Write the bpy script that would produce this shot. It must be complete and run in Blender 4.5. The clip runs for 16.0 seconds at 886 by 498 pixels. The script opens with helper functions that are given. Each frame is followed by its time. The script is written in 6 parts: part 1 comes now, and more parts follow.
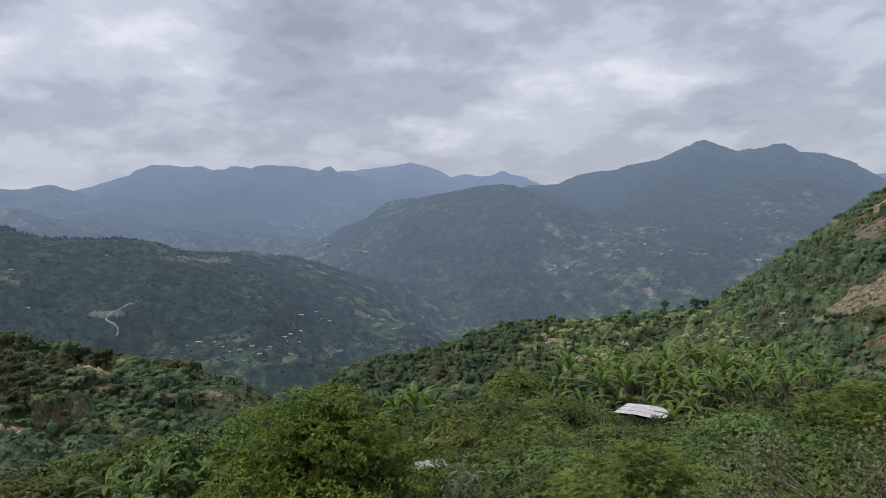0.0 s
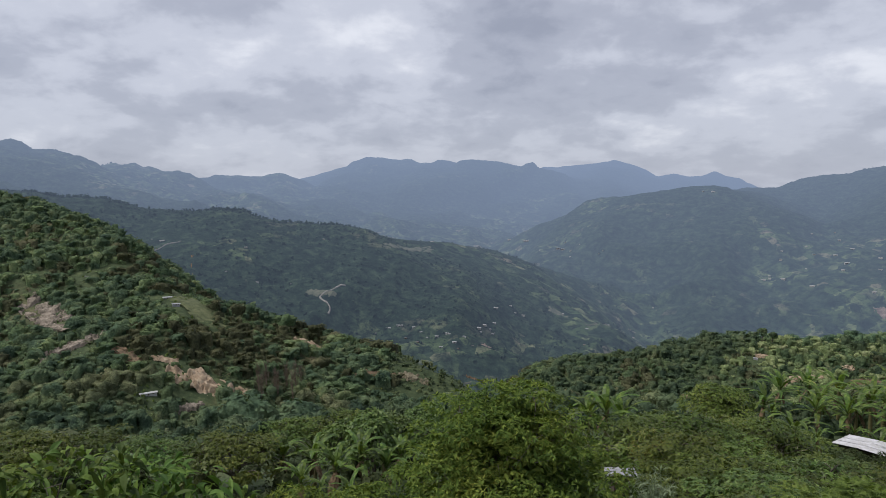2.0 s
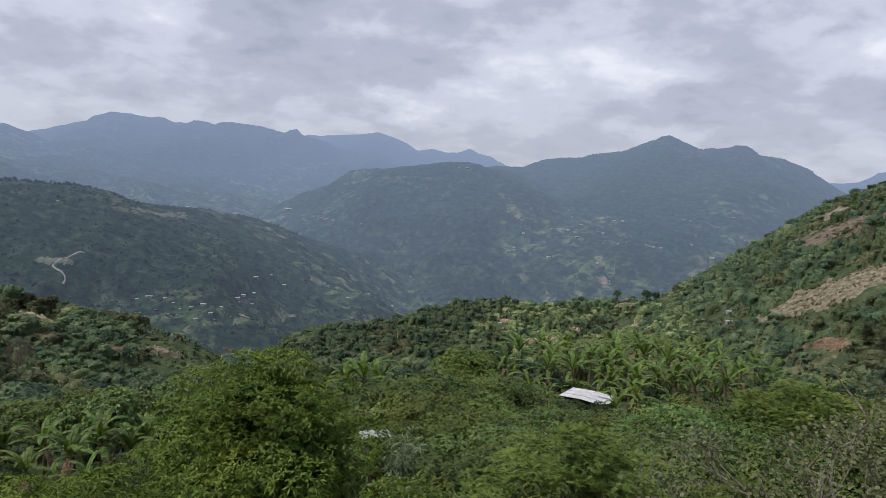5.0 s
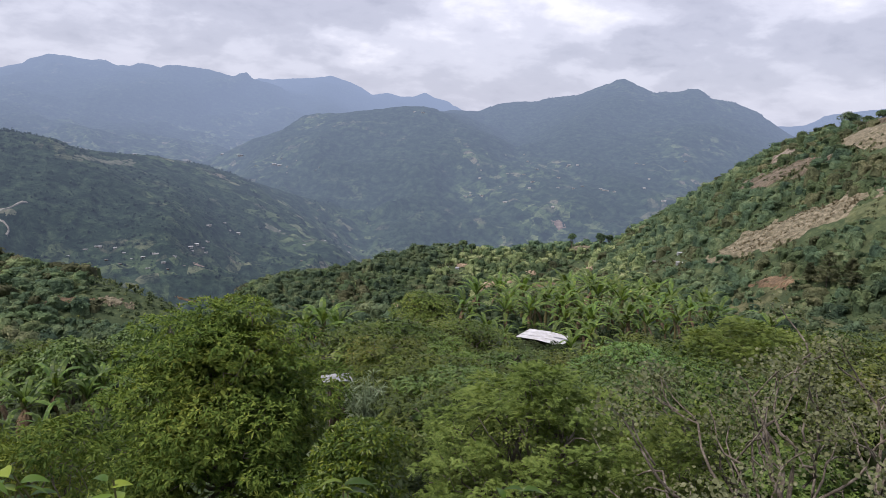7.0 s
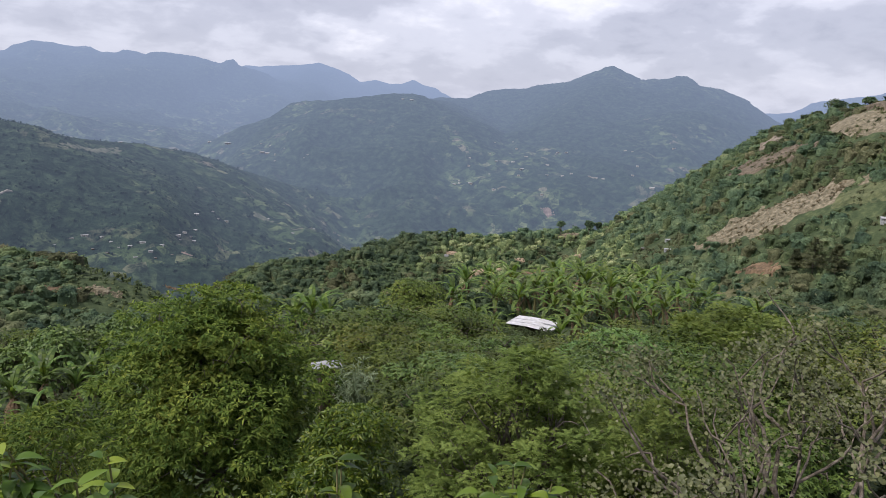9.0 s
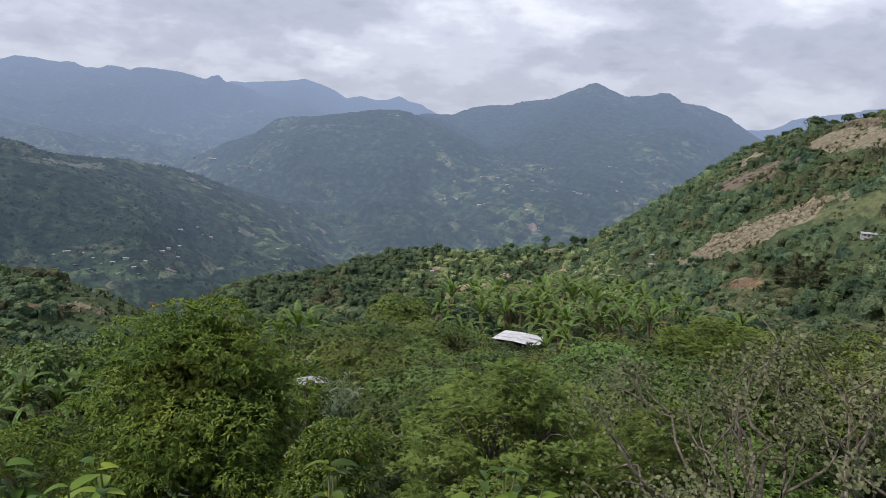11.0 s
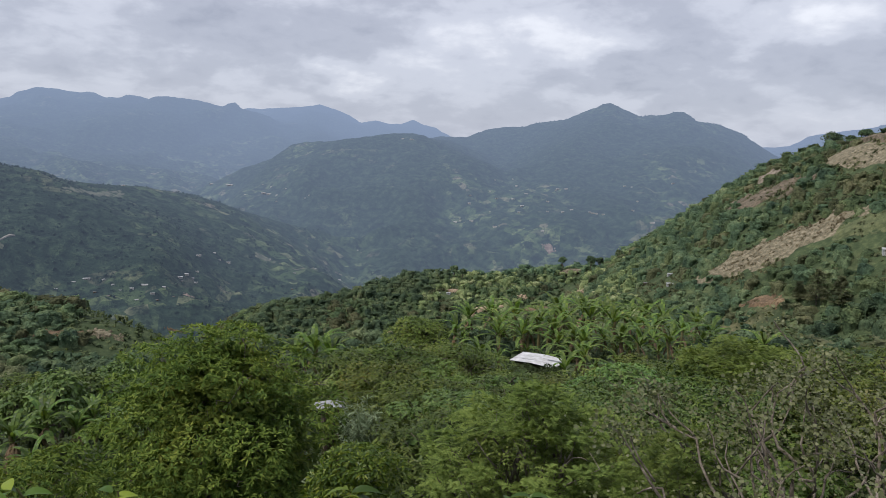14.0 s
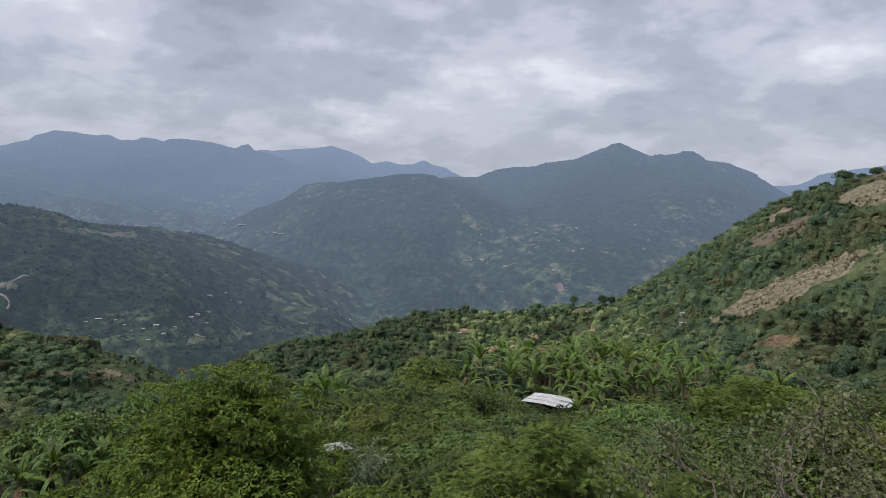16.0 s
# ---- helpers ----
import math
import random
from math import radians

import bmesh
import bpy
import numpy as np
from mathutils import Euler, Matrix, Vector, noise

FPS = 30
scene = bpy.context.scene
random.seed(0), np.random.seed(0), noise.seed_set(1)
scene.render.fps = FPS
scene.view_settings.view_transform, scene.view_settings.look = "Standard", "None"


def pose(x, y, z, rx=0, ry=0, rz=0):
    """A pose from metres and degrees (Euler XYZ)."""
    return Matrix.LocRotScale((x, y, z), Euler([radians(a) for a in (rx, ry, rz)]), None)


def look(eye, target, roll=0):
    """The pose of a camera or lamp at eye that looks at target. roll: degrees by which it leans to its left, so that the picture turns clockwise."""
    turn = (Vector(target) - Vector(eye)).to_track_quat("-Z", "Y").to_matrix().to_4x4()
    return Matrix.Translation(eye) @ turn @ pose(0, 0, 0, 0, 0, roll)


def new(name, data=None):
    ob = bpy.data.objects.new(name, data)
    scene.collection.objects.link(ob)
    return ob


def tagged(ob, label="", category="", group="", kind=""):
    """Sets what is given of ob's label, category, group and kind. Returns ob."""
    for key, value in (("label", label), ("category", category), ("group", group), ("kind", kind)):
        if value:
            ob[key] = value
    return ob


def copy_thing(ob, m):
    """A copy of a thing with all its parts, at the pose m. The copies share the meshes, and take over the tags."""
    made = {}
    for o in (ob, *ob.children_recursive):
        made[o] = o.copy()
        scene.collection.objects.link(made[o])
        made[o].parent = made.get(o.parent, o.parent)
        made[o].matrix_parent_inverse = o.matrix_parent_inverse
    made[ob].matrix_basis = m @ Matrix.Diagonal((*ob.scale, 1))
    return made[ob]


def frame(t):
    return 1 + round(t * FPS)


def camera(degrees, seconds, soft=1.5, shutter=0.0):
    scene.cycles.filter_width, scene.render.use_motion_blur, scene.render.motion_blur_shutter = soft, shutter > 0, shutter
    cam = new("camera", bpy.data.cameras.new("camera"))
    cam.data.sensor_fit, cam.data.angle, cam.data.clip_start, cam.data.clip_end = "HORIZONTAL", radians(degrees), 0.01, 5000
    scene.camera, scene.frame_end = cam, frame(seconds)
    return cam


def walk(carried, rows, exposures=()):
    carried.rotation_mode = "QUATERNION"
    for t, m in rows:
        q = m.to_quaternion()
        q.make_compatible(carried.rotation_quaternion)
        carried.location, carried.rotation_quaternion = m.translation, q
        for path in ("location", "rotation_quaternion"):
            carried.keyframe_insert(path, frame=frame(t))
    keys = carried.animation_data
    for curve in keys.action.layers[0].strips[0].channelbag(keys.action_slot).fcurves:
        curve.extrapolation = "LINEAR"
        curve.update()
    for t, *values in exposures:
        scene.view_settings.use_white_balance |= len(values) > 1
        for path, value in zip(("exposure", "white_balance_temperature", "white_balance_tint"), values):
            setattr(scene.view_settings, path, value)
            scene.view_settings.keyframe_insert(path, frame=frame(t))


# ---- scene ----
cam = camera(63.5, 16.0, soft=0.6)
EXPOSURES = [(0.0, 0.04, 6500, 10), (4.5, 0.07, 6500, 10), (5.2, 0.2, 6450, 12), (7.3, 0.47, 6550, 16), (8.0, 0.53, 6550, 16), (8.7, 0.46, 6550, 15), (11.0, 0.3, 6450, 12), (11.5, 0.2, 6500, 10), (12.0, 0.25, 6450, 11), (13.0, 0.34, 6450, 12), (14.0, 0.2, 6500, 10),
             (14.5, 0.17, 6500, 10), (16.0, 0.05, 6500, 10)]
walk(cam, [
    (0.0, pose(0.076, 0.008, 0.079, 85.400, 2.500, 0.000)),
    (0.5, pose(0.051, 0.012, 0.086, 85.316, 2.180, 4.794)),
    (1.0, pose(0.009, 0.016, 0.088, 85.358, 1.498, 8.555)),
    (1.5, pose(0.004, 0.018, 0.089, 85.420, 1.036, 12.582)),
    (2.0, pose(-0.002, 0.023, 0.085, 85.516, 0.529, 15.906)),
    (2.5, pose(0.003, 0.026, 0.079, 85.607, -0.033, 16.236)),
    (3.0, pose(0.015, 0.026, 0.066, 85.594, -0.139, 16.336)),
    (3.5, pose(0.032, 0.030, 0.059, 85.550, -0.592, 15.804)),
    (4.0, pose(0.050, 0.042, 0.065, 85.725, -2.104, 5.978)),
    (4.5, pose(0.065, 0.052, 0.059, 85.357, -2.594, -0.226)),
    (5.0, pose(0.077, 0.059, 0.055, 83.370, -2.356, -2.732)),
    (7.5, pose(0.004, 0.003, 0.002, 78.802, -2.228, -6.558)),
    (8.0, pose(0.003, -0.001, -0.005, 78.410, -2.234, -6.845)),
    (8.5, pose(0.003, -0.007, -0.014, 78.208, -2.178, -6.951)),
    (11.0, pose(-0.029, -0.054, -0.064, 79.510, -2.301, -8.285)),
    (11.5, pose(-0.034, -0.054, -0.060, 80.839, -2.230, -8.372)),
    (12.0, pose(-0.035, -0.056, -0.075, 80.909, -1.976, -8.241)),
    (12.5, pose(-0.036, -0.045, -0.072, 80.906, -1.733, -7.889)),
    (13.0, pose(-0.038, -0.028, -0.070, 80.873, -1.547, -7.591)),
    (13.5, pose(-0.036, -0.014, -0.076, 80.995, -1.388, -7.335)),
    (14.0, pose(-0.042, -0.007, -0.079, 81.248, -1.282, -7.175)),
    (14.5, pose(-0.033, -0.014, -0.080, 81.702, -1.178, -7.056)),
    (15.0, pose(-0.036, -0.010, -0.079, 82.447, -1.139, -6.860)),
    (15.5, pose(-0.034, -0.005, -0.069, 83.239, -1.076, -6.625)),
    (16.0, pose(-0.036, -0.005, -0.074, 84.389, -1.007, -6.346)),
], EXPOSURES)

# ---- world, sun, exposure ----
SUN_AZ, SUN_EL = -105.0, 58.0

world = bpy.data.worlds.new("overcast_sky")
scene.world = world
world.use_nodes = True
wn, wl = world.node_tree.nodes, world.node_tree.links
wn.clear()


def wmath(op, a, b):
    n = wn.new("ShaderNodeMath")
    n.operation = op
    for i, v in enumerate((a, b)):
        if isinstance(v, (int, float)):
            n.inputs[i].default_value = v
        else:
            wl.new(v, n.inputs[i])
    return n.outputs[0]


sky = wn.new("ShaderNodeTexSky")
sky.sky_type = "NISHITA"
sky.sun_disc = False
sky.sun_elevation, sky.sun_rotation = radians(SUN_EL), radians(SUN_AZ)
sky_dim = wn.new("ShaderNodeVectorMath")
sky_dim.operation = "SCALE"
sky_dim.inputs["Scale"].default_value = 0.1
wl.new(sky.outputs[0], sky_dim.inputs[0])
# a cloud deck: the direction is cast on a level sheet overhead
co = wn.new("ShaderNodeTexCoord")
sep = wn.new("ShaderNodeSeparateXYZ")
wl.new(co.outputs["Generated"], sep.inputs[0])
up = wmath("ADD", wmath("MAXIMUM", sep.outputs[2], 0.0), 0.36)
deck = wn.new("ShaderNodeCombineXYZ")
wl.new(wmath("DIVIDE", sep.outputs[0], up), deck.inputs[0])
wl.new(wmath("DIVIDE", sep.outputs[1], up), deck.inputs[1])
deck.inputs[2].default_value = 3.7


def wnoise(scale, detail, rough, offset, stretch=(1, 1, 1), warp=0.0):
    m = wn.new("ShaderNodeMapping")
    m.inputs["Location"].default_value = offset
    m.inputs["Scale"].default_value = stretch
    m.inputs["Rotation"].default_value = (0, 0, radians(-14))
    wl.new(deck.outputs[0], m.inputs["Vector"])
    n = wn.new("ShaderNodeTexNoise")
    n.inputs["Scale"].default_value = scale
    n.inputs["Detail"].default_value = detail
    n.inputs["Roughness"].default_value = rough
    n.inputs["Distortion"].default_value = warp
    wl.new(m.outputs[0], n.inputs["Vector"])
    return n.outputs["Fac"]


big = wnoise(0.95, 3.0, 0.5, (4.3, 2.6, 0), (1.0, 1.0, 1), 0.1)
mid = wnoise(3.0, 8.0, 0.52, (1.3, 7.1, 0), (1.0, 1.0, 1), 0.1)
tuft = wnoise(8.5, 6.0, 0.55, (2.1, 0.4, 0), (1.0, 1.0, 1), 0.25)
thick = wmath("ADD", wmath("MULTIPLY", big, 0.36), wmath("ADD", wmath("MULTIPLY", mid, 0.44), wmath("MULTIPLY", tuft, 0.20)))
# banks and breaks of the deck: bearing, height and half sizes in degrees, and how far it thins (+) or thickens (-)
aim = wmath("MULTIPLY", wmath("ARCTAN2", sep.outputs[0], sep.outputs[1]), 57.3)
rise_ = wmath("MULTIPLY", wmath("ARCSINE", sep.outputs[2], 0.0), 57.3)
aim = wmath("ADD", aim, wmath("MULTIPLY", wmath("SUBTRACT", wnoise(3.5, 5.0, 0.55, (9.1, 3.3, 0)), 0.5), 16.0))
rise_ = wmath("ADD", rise_, wmath("MULTIPLY", wmath("SUBTRACT", wnoise(4.5, 5.0, 0.55, (5.2, 8.4, 0)), 0.5), 7.0))
for b, h, wide_, tall_, gain in ((-1.0, 4.5, 2.4, 1.1, 0.11), (-22.6, 13.5, 5.0, 3.0, 0.05), (-30.0, 11.8, 4.5, 3.0, 0.06), (-43.0, 7.6, 4.0, 2.2, 0.07), (-13.5, 10.5, 6.5, 3.0, -0.06), (-33.0, 6.4, 7.0, 1.2, -0.035),
                                 (21.0, 5.0, 8.0, 1.3, -0.12), (34.0, 8.8, 5.0, 2.6, 0.10), (-15.0, 4.8, 9.0, 1.2, -0.03), (8.0, 8.0, 5.0, 1.5, 0.045), (18.0, 12.5, 8.0, 2.0, 0.04), (0.0, 13.0, 7.0, 2.0, 0.03)):
    u_ = wmath("DIVIDE", wmath("SUBTRACT", aim, b), wide_)
    v_ = wmath("DIVIDE", wmath("SUBTRACT", rise_, h), tall_)
    q_ = wmath("ADD", wmath("MULTIPLY", u_, u_), wmath("MULTIPLY", v_, v_))
    thick = wmath("ADD", thick, wmath("MULTIPLY", wmath("POWER", 2.718, wmath("MULTIPLY", q_, -1.0)), gain * 0.9))
ramp = wn.new("ShaderNodeValToRGB")
ramp.color_ramp.interpolation = "EASE"
e = ramp.color_ramp.elements
e[0].position, e[0].color = 0.37, (0.33, 0.358, 0.45, 1)
e[1].position, e[1].color = 0.66, (0.79, 0.815, 0.895, 1)
m1 = e.new(0.465)
m1.color = (0.428, 0.457, 0.553, 1)
m2 = e.new(0.55)
m2.color = (0.575, 0.606, 0.705, 1)
wl.new(thick, ramp.inputs[0])
# towards the horizon the deck runs together into one pale grey
low = wn.new("ShaderNodeMapRange")
low.inputs["From Min"].default_value, low.inputs["From Max"].default_value = 0.03, 0.16
low.inputs["To Min"].default_value, low.inputs["To Max"].default_value = 0.4, 0.0
wl.new(sep.outputs[2], low.inputs["Value"])
band = wn.new("ShaderNodeMix")
band.data_type = "RGBA"
wl.new(low.outputs[0], band.inputs["Factor"])
wl.new(ramp.outputs[0], band.inputs["A"])
band.inputs["B"].default_value = (0.45, 0.485, 0.57, 1)
cover = wn.new("ShaderNodeMix")
cover.data_type = "RGBA"
cover.inputs["Factor"].default_value = 0.93
wl.new(sky_dim.outputs[0], cover.inputs["A"])
wl.new(band.outputs["Result"], cover.inputs["B"])
bg = wn.new("ShaderNodeBackground")
bg.inputs["Strength"].default_value = 1.0
wl.new(cover.outputs["Result"], bg.inputs["Color"])
wout = wn.new("ShaderNodeOutputWorld")
wl.new(bg.outputs[0], wout.inputs["Surface"])

sun_data = bpy.data.lights.new("sun", "SUN")
sun_data.energy, sun_data.angle, sun_data.color = 2.85, radians(14), (1.0, 0.955, 0.88)
sun = new("sun", sun_data)
a_, e_ = radians(SUN_AZ), radians(SUN_EL)
sun.matrix_world = look((60 * math.sin(a_) * math.cos(e_), 60 * math.cos(a_) * math.cos(e_), 60 * math.sin(e_)), (0, 0, 0))


# ---- materials ----
def shader(name):
    m = bpy.data.materials.new(name)
    m.use_nodes = True
    n, l = m.node_tree.nodes, m.node_tree.links
    n.clear()
    out = n.new("ShaderNodeOutputMaterial")
    return m, n, l, out


def noise_node(n, l, vec, scale, detail=4.0, rough=0.55, warp=0.0):
    t = n.new("ShaderNodeTexNoise")
    t.inputs["Scale"].default_value, t.inputs["Detail"].default_value = scale, detail
    t.inputs["Roughness"].default_value, t.inputs["Distortion"].default_value = rough, warp
    if vec is not None:
        l.new(vec, t.inputs["Vector"])
    return t.outputs["Fac"]


def ramp_node(n, l, fac, stops):
    r = n.new("ShaderNodeValToRGB")
    el = r.color_ramp.elements
    el[0].position, el[0].color = stops[0][0], (*stops[0][1], 1)
    el[1].position, el[1].color = stops[-1][0], (*stops[-1][1], 1)
    for p, c in stops[1:-1]:
        k = el.new(p)
        k.color = (*c, 1)
    l.new(fac, r.inputs[0])
    return r.outputs[0]


def mix_col(n, l, fac, a, b, kind="MIX"):
    m = n.new("ShaderNodeMix")
    m.data_type, m.blend_type = "RGBA", kind
    for k, v in (("Factor", fac), ("A", a), ("B", b)):
        if isinstance(v, float):
            m.inputs[k].default_value = v
        elif isinstance(v, tuple):
            m.inputs[k].default_value = (*v, 1)
        else:
            l.new(v, m.inputs[k])
    return m.outputs["Result"]


def map_range(n, l, v, a, b, c, d):
    m = n.new("ShaderNodeMapRange")
    for k, x in zip(("From Min", "From Max", "To Min", "To Max"), (a, b, c, d)):
        m.inputs[k].default_value = x
    l.new(v, m.inputs["Value"])
    return m.outputs[0]


def bump_node(n, l, height, dist, strength=0.6):
    b = n.new("ShaderNodeBump")
    b.inputs["Strength"].default_value, b.inputs["Distance"].default_value = strength, dist
    l.new(height, b.inputs["Height"])
    return b.outputs[0]


def leaf_material(name, shades, patch=0.45, rough=0.45, through_=0.25, wide=0.25, hazed=False, gloss=0.3, clumps=0.0):
    """Leaves: the shade varies leaf by leaf and in drifts across the crown; light comes through them."""
    m, n, l, out = shader(name)
    geo = n.new("ShaderNodeNewGeometry")
    info = n.new("ShaderNodeObjectInfo")
    drift = noise_node(n, l, geo.outputs["Position"], wide, 3.0)
    add = n.new("ShaderNodeMath")
    add.operation = "MULTIPLY_ADD"
    l.new(geo.outputs["Random Per Island"], add.inputs[0])
    add.inputs[1].default_value = patch
    far = map_range(n, l, drift, 0.32, 0.68, 0.0, 1.0 - patch)
    l.new(far, add.inputs[2])
    col = ramp_node(n, l, add.outputs[0], shades)
    hue = n.new("ShaderNodeHueSaturation")
    l.new(map_range(n, l, info.outputs["Random"], 0, 1, 0.7, 1.27), hue.inputs["Value"])
    l.new(map_range(n, l, info.outputs["Random"], 0, 1, 0.488, 0.512), hue.inputs["Hue"])
    l.new(col, hue.inputs["Color"])
    p = n.new("ShaderNodeBsdfPrincipled")
    p.inputs["Roughness"].default_value = rough
    p.inputs["Specular IOR Level"].default_value = gloss
    if clumps:
        tuft_ = noise_node(n, l, geo.outputs["Position"], clumps, 5.0, 0.65)
        tone = n.new("ShaderNodeHueSaturation")
        l.new(map_range(n, l, tuft_, 0.33, 0.67, 0.55, 1.45), tone.inputs["Value"])
        l.new(hue.outputs[0], tone.inputs["Color"])
        hue = tone
        l.new(bump_node(n, l, tuft_, 0.8 / clumps, 0.8), p.inputs["Normal"])
    l.new(hue.outputs[0], p.inputs["Base Color"])
    t = n.new("ShaderNodeBsdfTranslucent")
    l.new(mix_col(n, l, 1.0, hue.outputs[0], (1.0, 1.0, 0.55), "MULTIPLY"), t.inputs["Color"])
    mx = n.new("ShaderNodeMixShader")
    mx.inputs[0].default_value = through_
    l.new(p.outputs[0], mx.inputs[1])
    l.new(t.outputs[0], mx.inputs[2])
    if hazed:
        add_haze_glow(n, l, mx.outputs[0], out, geo.outputs["Position"])
    else:
        l.new(mx.outputs[0], out.inputs["Surface"])
    return m


def plain_material(name, stops, scale=3.0, rough=0.8, metal=0.0, bump=0.0, detail=6.0, stretch=(1, 1, 1), hazed=False):
    m, n, l, out = shader(name)
    co_ = n.new("ShaderNodeTexCoord")
    mp = n.new("ShaderNodeMapping")
    mp.inputs["Scale"].default_value = stretch
    l.new(co_.outputs["Object"], mp.inputs["Vector"])
    f1 = noise_node(n, l, mp.outputs[0], scale, detail, 0.62, 0.3)
    f2 = noise_node(n, l, mp.outputs[0], scale * 7.3, 4.0, 0.6)
    mixv = n.new("ShaderNodeMath")
    mixv.operation = "MULTIPLY_ADD"
    l.new(f2, mixv.inputs[0])
    mixv.inputs[1].default_value = 0.35
    l.new(map_range(n, l, f1, 0.0, 1.0, 0.0, 0.65), mixv.inputs[2])
    p = n.new("ShaderNodeBsdfPrincipled")
    l.new(ramp_node(n, l, map_range(n, l, mixv.outputs[0], 0.30, 0.70, 0.0, 1.0), stops), p.inputs["Base Color"])
    p.inputs["Roughness"].default_value, p.inputs["Metallic"].default_value = rough, metal
    if bump:
        l.new(bump_node(n, l, mixv.outputs[0], bump), p.inputs["Normal"])
    if hazed:
        add_haze_glow(n, l, p.outputs[0], out, n.new("ShaderNodeNewGeometry").outputs["Position"])
    else:
        l.new(p.outputs[0], out.inputs["Surface"])
    return m


def ground_material():
    """Soil, dry grass and low green growth in patches."""
    m, n, l, out = shader("hillside_ground")
    geo = n.new("ShaderNodeNewGeometry")
    pos = geo.outputs["Position"]
    broad = noise_node(n, l, pos, 0.013, 5.0, 0.6, 0.6)
    clump = noise_node(n, l, pos, 0.55, 3.0, 0.6, 0.3)
    fine = noise_node(n, l, pos, 0.16, 7.0, 0.72)
    green = ramp_node(n, l, fine, [(0.36, (0.024, 0.037, 0.017)), (0.5, (0.055, 0.077, 0.036)), (0.64, (0.105, 0.127, 0.058))])
    green = mix_col(n, l, map_range(n, l, clump, 0.42, 0.55, 0.5, 0.0), green, (0.034, 0.052, 0.023))
    dry = ramp_node(n, l, fine, [(0.38, (0.05, 0.05, 0.025)), (0.5, (0.13, 0.115, 0.06)), (0.62, (0.22, 0.18, 0.11))])
    col = mix_col(n, l, map_range(n, l, broad, 0.55, 0.68, 0.0, 0.8), green, dry)
    p = n.new("ShaderNodeBsdfPrincipled")
    l.new(col, p.inputs["Base Color"])
    p.inputs["Roughness"].default_value = 0.9
    p.inputs["Specular IOR Level"].default_value = 0.2
    l.new(bump_node(n, l, fine, 0.8, 0.8), p.inputs["Normal"])
    l.new(p.outputs[0], out.inputs["Surface"])
    return m


HAZE = (900.0, 4500.0, 0.08, 0.88, (0.246, 0.316, 0.464))  # haze painted on far surfaces as emission: from, to, share there, colour


def add_haze_glow(n, l, surface, out, pos):
    """Mixes a painted haze glow into a far surface, more of it with distance."""
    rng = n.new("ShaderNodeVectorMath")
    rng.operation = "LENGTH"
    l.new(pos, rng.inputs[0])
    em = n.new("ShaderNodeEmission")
    em.inputs["Color"].default_value = (*HAZE[4], 1)
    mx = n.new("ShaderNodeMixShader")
    l.new(map_range(n, l, rng.outputs["Value"], *HAZE[:4]), mx.inputs[0])
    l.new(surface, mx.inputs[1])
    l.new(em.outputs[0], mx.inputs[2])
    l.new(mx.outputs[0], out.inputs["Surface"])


def distance_material(name):
    """Wooded mountainside with fields that also paint in sunlit patches, under a distance-graded haze glow: a backdrop.
    """
    m, n, l, out = shader(name)
    geo = n.new("ShaderNodeNewGeometry")
    pos = geo.outputs["Position"]
    broad = noise_node(n, l, pos, 0.0028, 6.0, 0.6, 0.8)
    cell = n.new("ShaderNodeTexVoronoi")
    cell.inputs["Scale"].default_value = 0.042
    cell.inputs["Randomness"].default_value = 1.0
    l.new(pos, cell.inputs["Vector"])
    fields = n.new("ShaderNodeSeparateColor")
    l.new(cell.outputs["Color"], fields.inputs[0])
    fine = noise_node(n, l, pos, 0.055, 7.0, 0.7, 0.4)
    # the woods' dark base also carries the cloud shade over the long ridge
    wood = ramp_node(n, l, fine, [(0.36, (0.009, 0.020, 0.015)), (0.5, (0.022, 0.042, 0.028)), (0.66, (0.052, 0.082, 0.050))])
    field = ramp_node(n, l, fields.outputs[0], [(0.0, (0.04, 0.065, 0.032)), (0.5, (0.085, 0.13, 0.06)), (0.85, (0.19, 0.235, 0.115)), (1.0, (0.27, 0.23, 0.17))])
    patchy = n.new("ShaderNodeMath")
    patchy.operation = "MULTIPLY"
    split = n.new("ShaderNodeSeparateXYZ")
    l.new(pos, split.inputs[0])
    # low and western ground gets more pale fields, standing in for sunlit patches
    sunlit_fields = n.new("ShaderNodeMath")
    sunlit_fields.operation = "ADD"
    l.new(broad, sunlit_fields.inputs[0])
    l.new(map_range(n, l, split.outputs[2], -30.0, -240.0, -0.07, 0.08), sunlit_fields.inputs[1])
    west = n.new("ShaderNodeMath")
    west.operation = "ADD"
    l.new(sunlit_fields.outputs[0], west.inputs[0])
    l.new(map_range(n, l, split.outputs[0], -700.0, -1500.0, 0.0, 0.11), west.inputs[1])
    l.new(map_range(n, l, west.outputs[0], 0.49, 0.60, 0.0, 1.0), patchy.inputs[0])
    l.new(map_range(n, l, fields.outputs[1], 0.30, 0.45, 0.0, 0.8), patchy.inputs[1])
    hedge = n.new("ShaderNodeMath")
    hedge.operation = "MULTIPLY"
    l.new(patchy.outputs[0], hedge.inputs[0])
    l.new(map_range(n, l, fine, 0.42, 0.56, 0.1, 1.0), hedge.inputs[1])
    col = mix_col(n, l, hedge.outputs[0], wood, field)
    p = n.new("ShaderNodeBsdfPrincipled")
    l.new(col, p.inputs["Base Color"])
    p.inputs["Roughness"].default_value = 0.95
    p.inputs["Specular IOR Level"].default_value = 0.1
    l.new(bump_node(n, l, fine, 14.0, 0.9), p.inputs["Normal"])
    add_haze_glow(n, l, p.outputs[0], out, pos)
    return m


